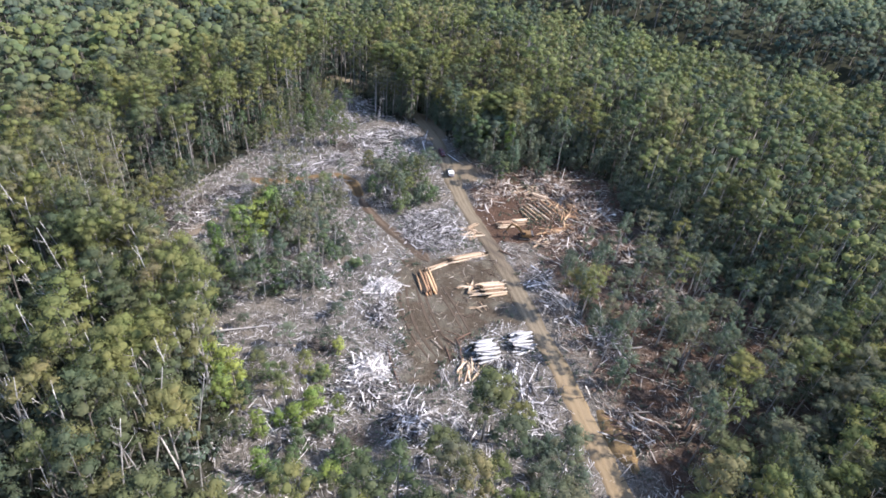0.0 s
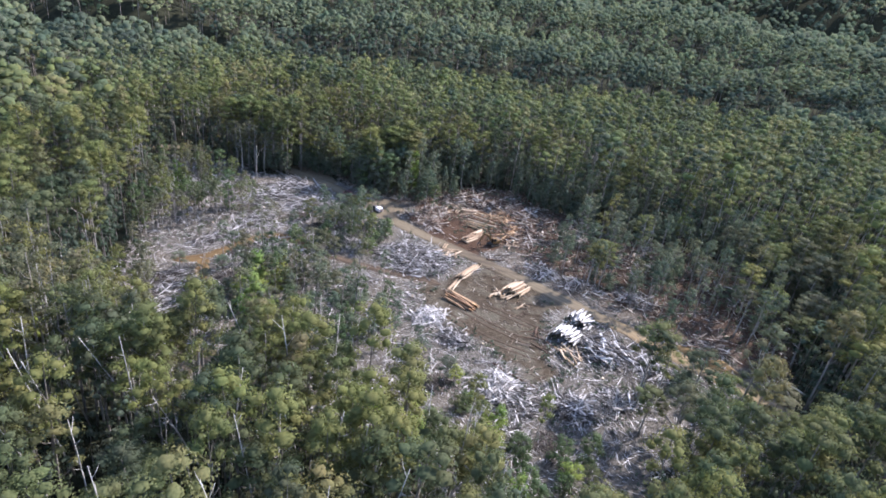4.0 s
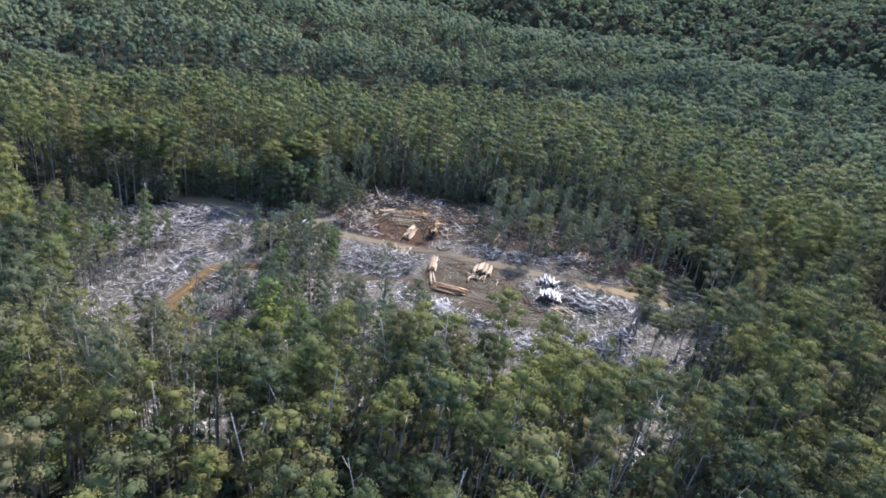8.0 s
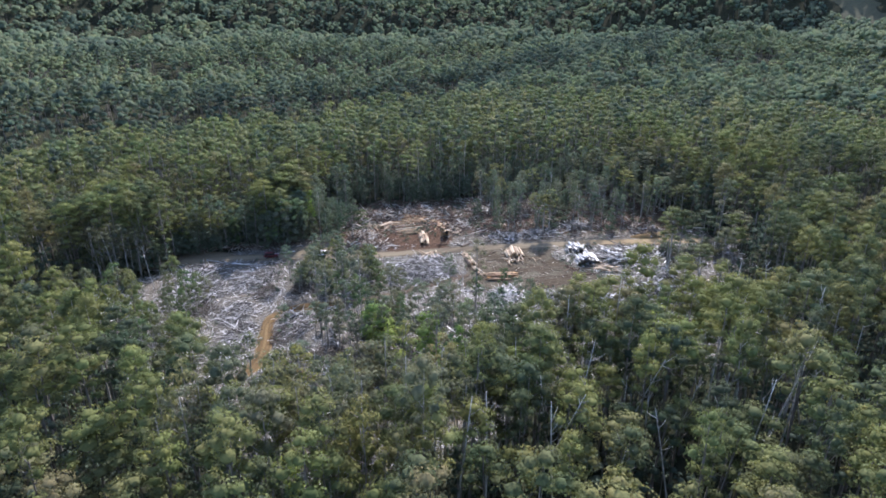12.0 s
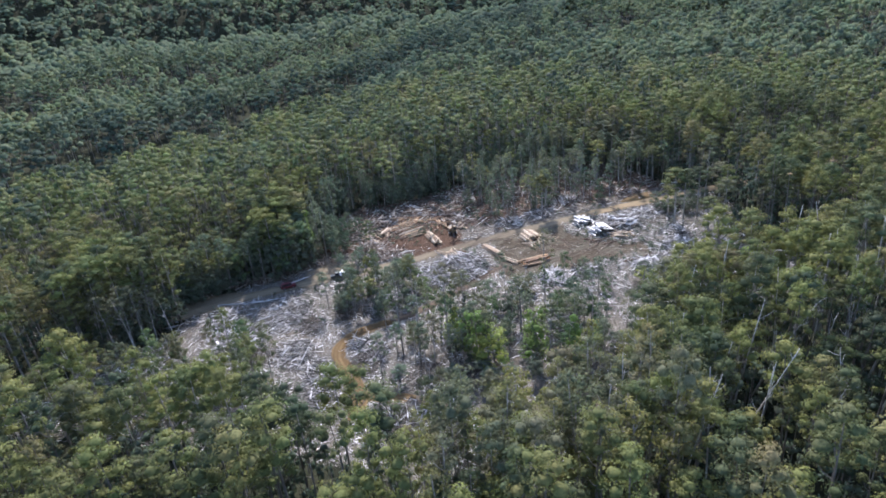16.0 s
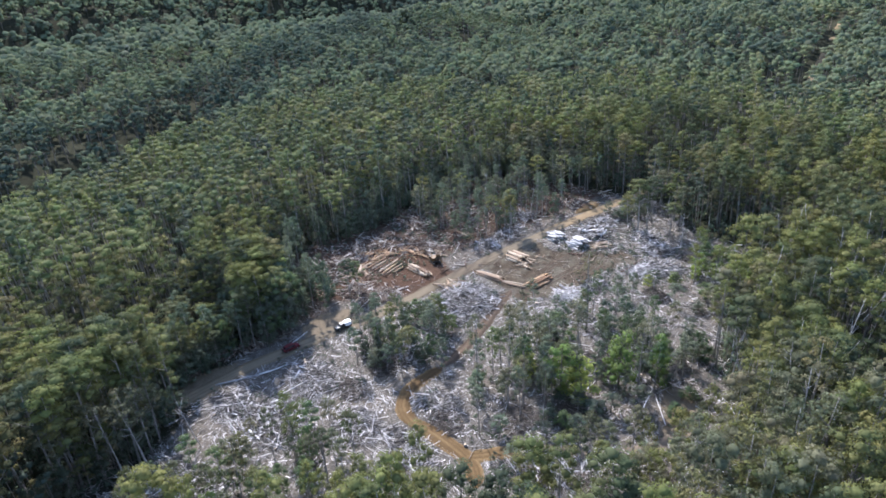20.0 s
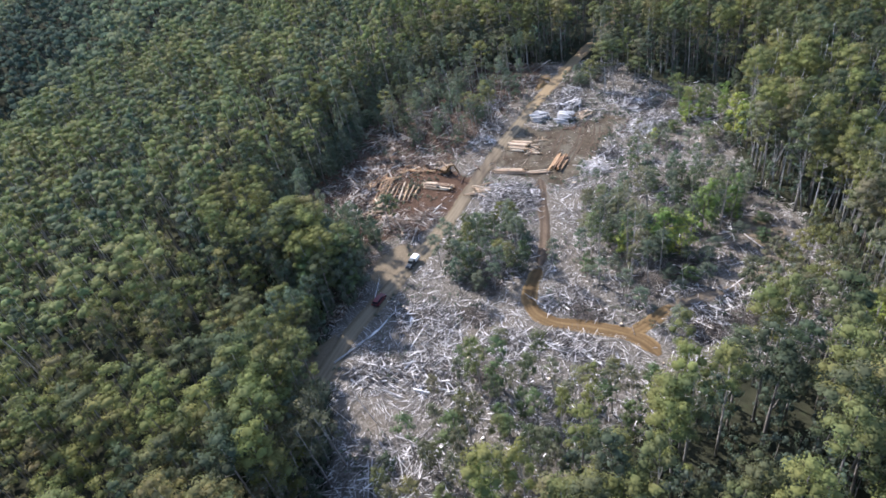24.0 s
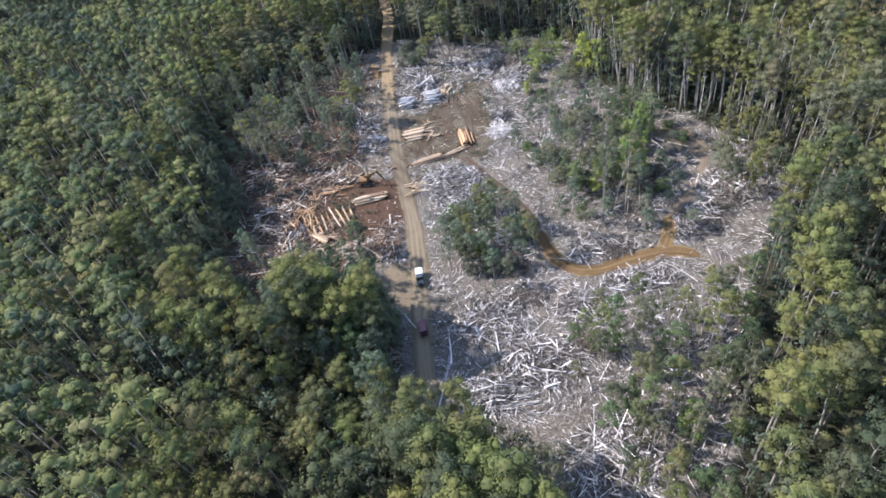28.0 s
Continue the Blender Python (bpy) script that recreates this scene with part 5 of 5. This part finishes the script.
jumble(-12.6, -41.5, 2.2, 2.0, 16, 3.8, 0.22, 70, 25, log_cream, cut_pale, "pale split log below the white stacks", "pale logs below the white stacks")
stack(10.9, 13.6, 3, (5, 4, 2), 4.2, 0.30, log_cream, cut_pale, "cream log with pale sawn ends on the red landing", "logs of the landing stack", 0.3)
stack(15.3, 14.3, 6, (5, 4, 2), 4.0, 0.30, log_cream, cut_pale, "cream log with pale sawn ends on the red landing", "logs of the landing stack", 0.3)
for k in range(9):
    log(18.6 + 1.45 * k, 18.5 + 0.66 * k, 0.31, 8.2 - 0.7 * (k % 3) - 3.5 * (k == 0), 0.30, 110 + g.normal() * 3, 0, log_cream if k % 2 else log_orange, cut_pale,
        "long barked log laid out singly on red earth", "logs laid out on the landing")
stack(26.3, 28.0, 142, (4, 3), 4.4, 0.30, log_cream, cut_pale, "short cream log at the edge of the landing", "logs of the short stack")
jumble(0.0, 11.5, 1.6, 3.6, 16, 3.6, 0.20, 10, 30, log_cream, cut_pale, "pale offcut log at the edge of the road", "offcut logs by the road")
jumble(19.5, 3.6, 2.6, 1.6, 9, 3.6, 0.24, 10, 25, log_cream, cut_pale, "pale log near the excavator", "logs near the excavator")
jumble(16.2, -63, 1.4, 3, 10, 1.6, 0.20, 30, 60, log_cream, cut_pale, "short pale billet tipped over the clay bank", "billets on the clay bank")
# Unidentified small pale objects, given the shape of short bleached logs.
jumble(48, -48, 5, 5, 6, 1.8, 0.26, 30, 60, log_white, cut_pale, "short bleached log on the eastern slope", "bleached logs on the eastern slope")
jumble(33, 21, 4.5, 6, 56, 3.8, 0.22, 110, 35, log_orange, cut_pale, "orange fresh-cut log in a tumbled heap", "logs of the tumbled heap")
jumble(10, 31, 3.5, 5, 40, 3.0, 0.15, 30, 55, log_red, cut_pale, "split brown offcut in a broken heap", "offcuts of the roadside heap")
jumble(29, 31, 6, 5, 44, 3.6, 0.17, 60, 50, log_cream, cut_pale, "pale split log among red slash", "split logs behind the landing")
jumble(25, 8, 5, 3, 26, 3.4, 0.2, 20, 40, log_orange, cut_pale, "orange-brown log tipped beside the landing", "logs tipped beside the landing")
jumble(16, 34, 5, 3, 20, 4.0, 0.17, 20, 50, log_cream, cut_pale, "pale stick of timber among red slash", "loose timber on the landing")
jumble(-27.5, -10.5, 2.2, 2.2, 12, 3.8, 0.20, 75, 30, log_white, cut_dark, "bleached white log in a loose heap", "logs of the bleached heap")
jumble(-33.5, -39.5, 2.6, 3.2, 11, 4.5, 0.22, 60, 45, log_white, cut_dark, "bleached white log in a loose heap", "logs of the bleached heap")


# ---- vehicles ----
def part(name, bm, mat, parent, label=""):
    me = bpy.data.meshes.new(name)
    bm.to_mesh(me)
    bm.free()
    me.materials.append(mat)
    ob = new(name, me)
    ob.parent = parent
    return tagged(ob, label)


def box(size, at, bev=0.04, top=(1, 1), shift=0.0):
    """A rounded block; top: how far its upper face is drawn in, shift: moved along x."""
    bm = bmesh.new()
    bmesh.ops.create_cube(bm, size=1)
    for v in bm.verts:
        if v.co.z > 0:
            v.co.x, v.co.y = v.co.x * top[0] + shift / size[0], v.co.y * top[1]
        v.co = Vector((v.co.x * size[0] + at[0], v.co.y * size[1] + at[1], v.co.z * size[2] + at[2]))
    if bev:
        bmesh.ops.bevel(bm, geom=list(bm.edges), offset=bev, segments=2, affect="EDGES")
    return bm


def drum(radius, width, at, segments=20, axis="y", bev=0.03):
    bm = bmesh.new()
    bmesh.ops.create_cone(bm, cap_ends=True, segments=segments, radius1=radius, radius2=radius, depth=width)
    if bev:
        bmesh.ops.bevel(bm, geom=[e for e in bm.edges if abs(e.verts[0].co.z - e.verts[1].co.z) < 1e-4], offset=bev, segments=2, affect="EDGES")
    turn = {"y": Matrix.Rotation(radians(90), 4, "X"), "x": Matrix.Rotation(radians(90), 4, "Y"), "z": Matrix.Identity(4)}[axis]
    bmesh.ops.transform(bm, matrix=Matrix.Translation(at) @ turn, verts=bm.verts)
    return bm


def wheels(root, xs, track, radius):
    for x in xs:
        for s in (-1, 1):
            w = part("wheel", drum(radius, 0.24, (x, s * track, radius)), rubber, root)
            part("rim", drum(radius * 0.58, 0.26, (x, s * track, radius), 14, "y", 0.01), rim_steel, w, "grey steel rim")


def ute(x, y, turn):
    """A work utility with a boxed canopy over its tray."""
    r = tagged(new("utility_truck"), "dark utility vehicle with white boxed canopy parked on the dirt road", "car")
    part("chassis", box((4.7, 1.5, 0.22), (0, 0, 0.52)), steel, r)
    part("bonnet", box((1.35, 1.72, 0.55), (1.75, 0, 0.88), 0.10, (0.92, 0.94)), car_dark, r)
    part("cabin", box((1.55, 1.76, 0.60), (0.45, 0, 0.90), 0.06), car_dark, r)
    part("roof", box((1.55, 1.66, 0.62), (0.40, 0, 1.48), 0.08, (0.72, 0.86), -0.05), glass_dark, r, "dark cabin glass")
    part("roof_panel", box((1.10, 1.40, 0.06), (0.34, 0, 1.81), 0.03), car_dark, r)
    part("tray", box((2.15, 1.84, 0.16), (-1.40, 0, 0.78)), steel, r)
    part("canopy", box((2.05, 1.80, 1.02), (-1.40, 0, 1.37), 0.05, (0.97, 0.96)), car_white, r, "white boxed canopy")
    part("canopy_door", box((0.03, 1.4, 0.7), (-2.435, 0, 1.32), 0.01), rim_steel, r)
    part("bumper", box((0.18, 1.74, 0.25), (2.42, 0, 0.62), 0.05), steel, r)
    for s in (-1, 1):
        part("headlight", box((0.06, 0.32, 0.18), (2.42, s * 0.62, 0.92), 0.02), lamp_clear, r)
        part("tail_light", box((0.05, 0.14, 0.22), (-2.49, s * 0.78, 0.80), 0.01), lamp_red, r)
        part("mirror", box((0.10, 0.20, 0.16), (0.98, s * 0.99, 1.30), 0.03), steel, r)
    wheels(r, (1.5, -1.45), 0.76, 0.38)
    r.matrix_basis = pose(x, y, float(height(x, y)) - 0.02, 0, 0, turn)


def wagon(x, y, turn):
    """A red four-wheel-drive wagon."""
    r = tagged(new("wagon"), "dark red four-wheel-drive wagon parked in shade", "car")
    part("body", box((4.5, 1.82, 0.62), (0, 0, 0.80), 0.10, (0.97, 0.95)), car_red, r)
    part("glasshouse", box((3.0, 1.70, 0.56), (-0.45, 0, 1.36), 0.08, (0.84, 0.86), -0.1), glass_dark, r, "dark tinted windows")
    part("roof", box((2.5, 1.44, 0.08), (-0.54, 0, 1.66), 0.03), car_red, r)
    part("front_bumper", box((0.2, 1.78, 0.25), (2.25, 0, 0.60), 0.06), steel, r)
    part("rear_bumper", box((0.2, 1.78, 0.22), (-2.25, 0, 0.60), 0.06), steel, r)
    part("spare_wheel", drum(0.34, 0.2, (-2.38, 0, 0.98), 18, "x"), rubber, r)
    for s in (-1, 1):
        part("headlight", box((0.06, 0.34, 0.18), (2.24, s * 0.64, 0.92), 0.02), lamp_clear, r)
        part("tail_light", box((0.05, 0.14, 0.26), (-2.24, s * 0.80, 0.95), 0.01), lamp_red, r)
        part("roof_rail", box((2.2, 0.05, 0.05), (-0.54, s * 0.62, 1.74), 0.01), steel, r)
    wheels(r, (1.4, -1.4), 0.76, 0.38)
    r.matrix_basis = pose(x, y, float(height(x, y)) - 0.02, 0, 0, turn)


def beam(a, c, wide, deep, bow=0.0):
    bm = bmesh.new()
    a, c = Vector(a), Vector(c)
    d = (c - a).normalized()
    up = d.cross(Vector((0, 1, 0))).normalized()
    rows = []
    for f, w in ((0, 0.8), (0.5, 1.15), (1, 0.6)):
        p = a.lerp(c, f) + up * bow * (f == 0.5)
        rows.append([bm.verts.new(p + Vector((0, s * wide / 2, 0)) + up * (t * deep * w / 2)) for s, t in ((-1, -1), (1, -1), (1, 1), (-1, 1))])
    for p, q in zip(rows, rows[1:]):
        for k in range(4):
            bm.faces.new((p[k], p[(k + 1) % 4], q[(k + 1) % 4], q[k]))
    bm.faces.new(rows[0][::-1])
    bm.faces.new(rows[-1])
    bmesh.ops.recalc_face_normals(bm, faces=bm.faces)
    return bm


def excavator(x, y, turn):
    """A tracked log loader with a bent boom and a grapple."""
    r = tagged(new("excavator"), "weathered yellow tracked excavator with log grapple on the landing", "excavator")
    for s in (-1, 1):
        t = part("crawler_track", box((3.9, 0.6, 0.85), (0, s * 1.15, 0.44), 0.30), rubber, r, "black steel crawler track")
        for k in range(5):
            part("roller", drum(0.2, 0.64, (-1.3 + 0.65 * k, s * 1.15, 0.32), 12, "y", 0.02), steel, t)
    part("undercarriage", box((2.4, 1.8, 0.4), (0, 0, 0.7), 0.08), steel, r)
    part("turntable", drum(0.75, 0.22, (0, 0, 0.98), 20, "z"), steel, r)
    part("house", box((2.7, 2.5, 1.05), (-0.55, 0, 1.62), 0.12, (0.96, 0.94)), yellow_paint, r)
    part("counterweight", box((0.8, 2.6, 1.0), (-2.05, 0, 1.58), 0.22), steel, r)
    cab = part("cab", box((1.5, 0.95, 1.55), (0.55, 0.75, 2.05), 0.10, (0.85, 0.92), -0.08), yellow_paint, r)
    part("windscreen", box((0.05, 0.78, 1.0), (1.25, 0.75, 2.15), 0.01), glass_dark, cab)
    part("side_window", box((0.9, 0.05, 0.75), (0.5, 1.225, 2.3), 0.01), glass_dark, cab)
    part("exhaust", drum(0.07, 0.7, (-1.2, -0.7, 2.45), 10, "z", 0.01), steel, r)
    boom = part("boom", beam((0.7, -0.15, 1.6), (4.2, -0.15, 4.6), 0.42, 0.62, 0.5), yellow_paint, r)
    part("boom_ram", beam((0.9, -0.15, 1.5), (2.6, -0.15, 3.2), 0.14, 0.16), rim_steel, boom)
    part("arm", beam((4.1, -0.15, 4.7), (5.6, -0.15, 2.2), 0.34, 0.46), yellow_paint, r)
    gr = part("grapple", box((0.4, 0.4, 0.5), (5.65, -0.15, 1.9), 0.08), steel, r)
    for s in (-1, 1):
        part("claw", beam((5.65 + 0.1 * s, -0.15, 1.75), (5.65 + 0.55 * s, -0.15, 0.75), 0.3, 0.2, 0.25 * s), steel, gr)
    r.matrix_basis = pose(x, y, float(height(x, y)), 0, 0, turn)


ute(0.5, 47.6, 92)
wagon(0.5, 63.0, -84)
excavator(14.6, 6.6, 170)
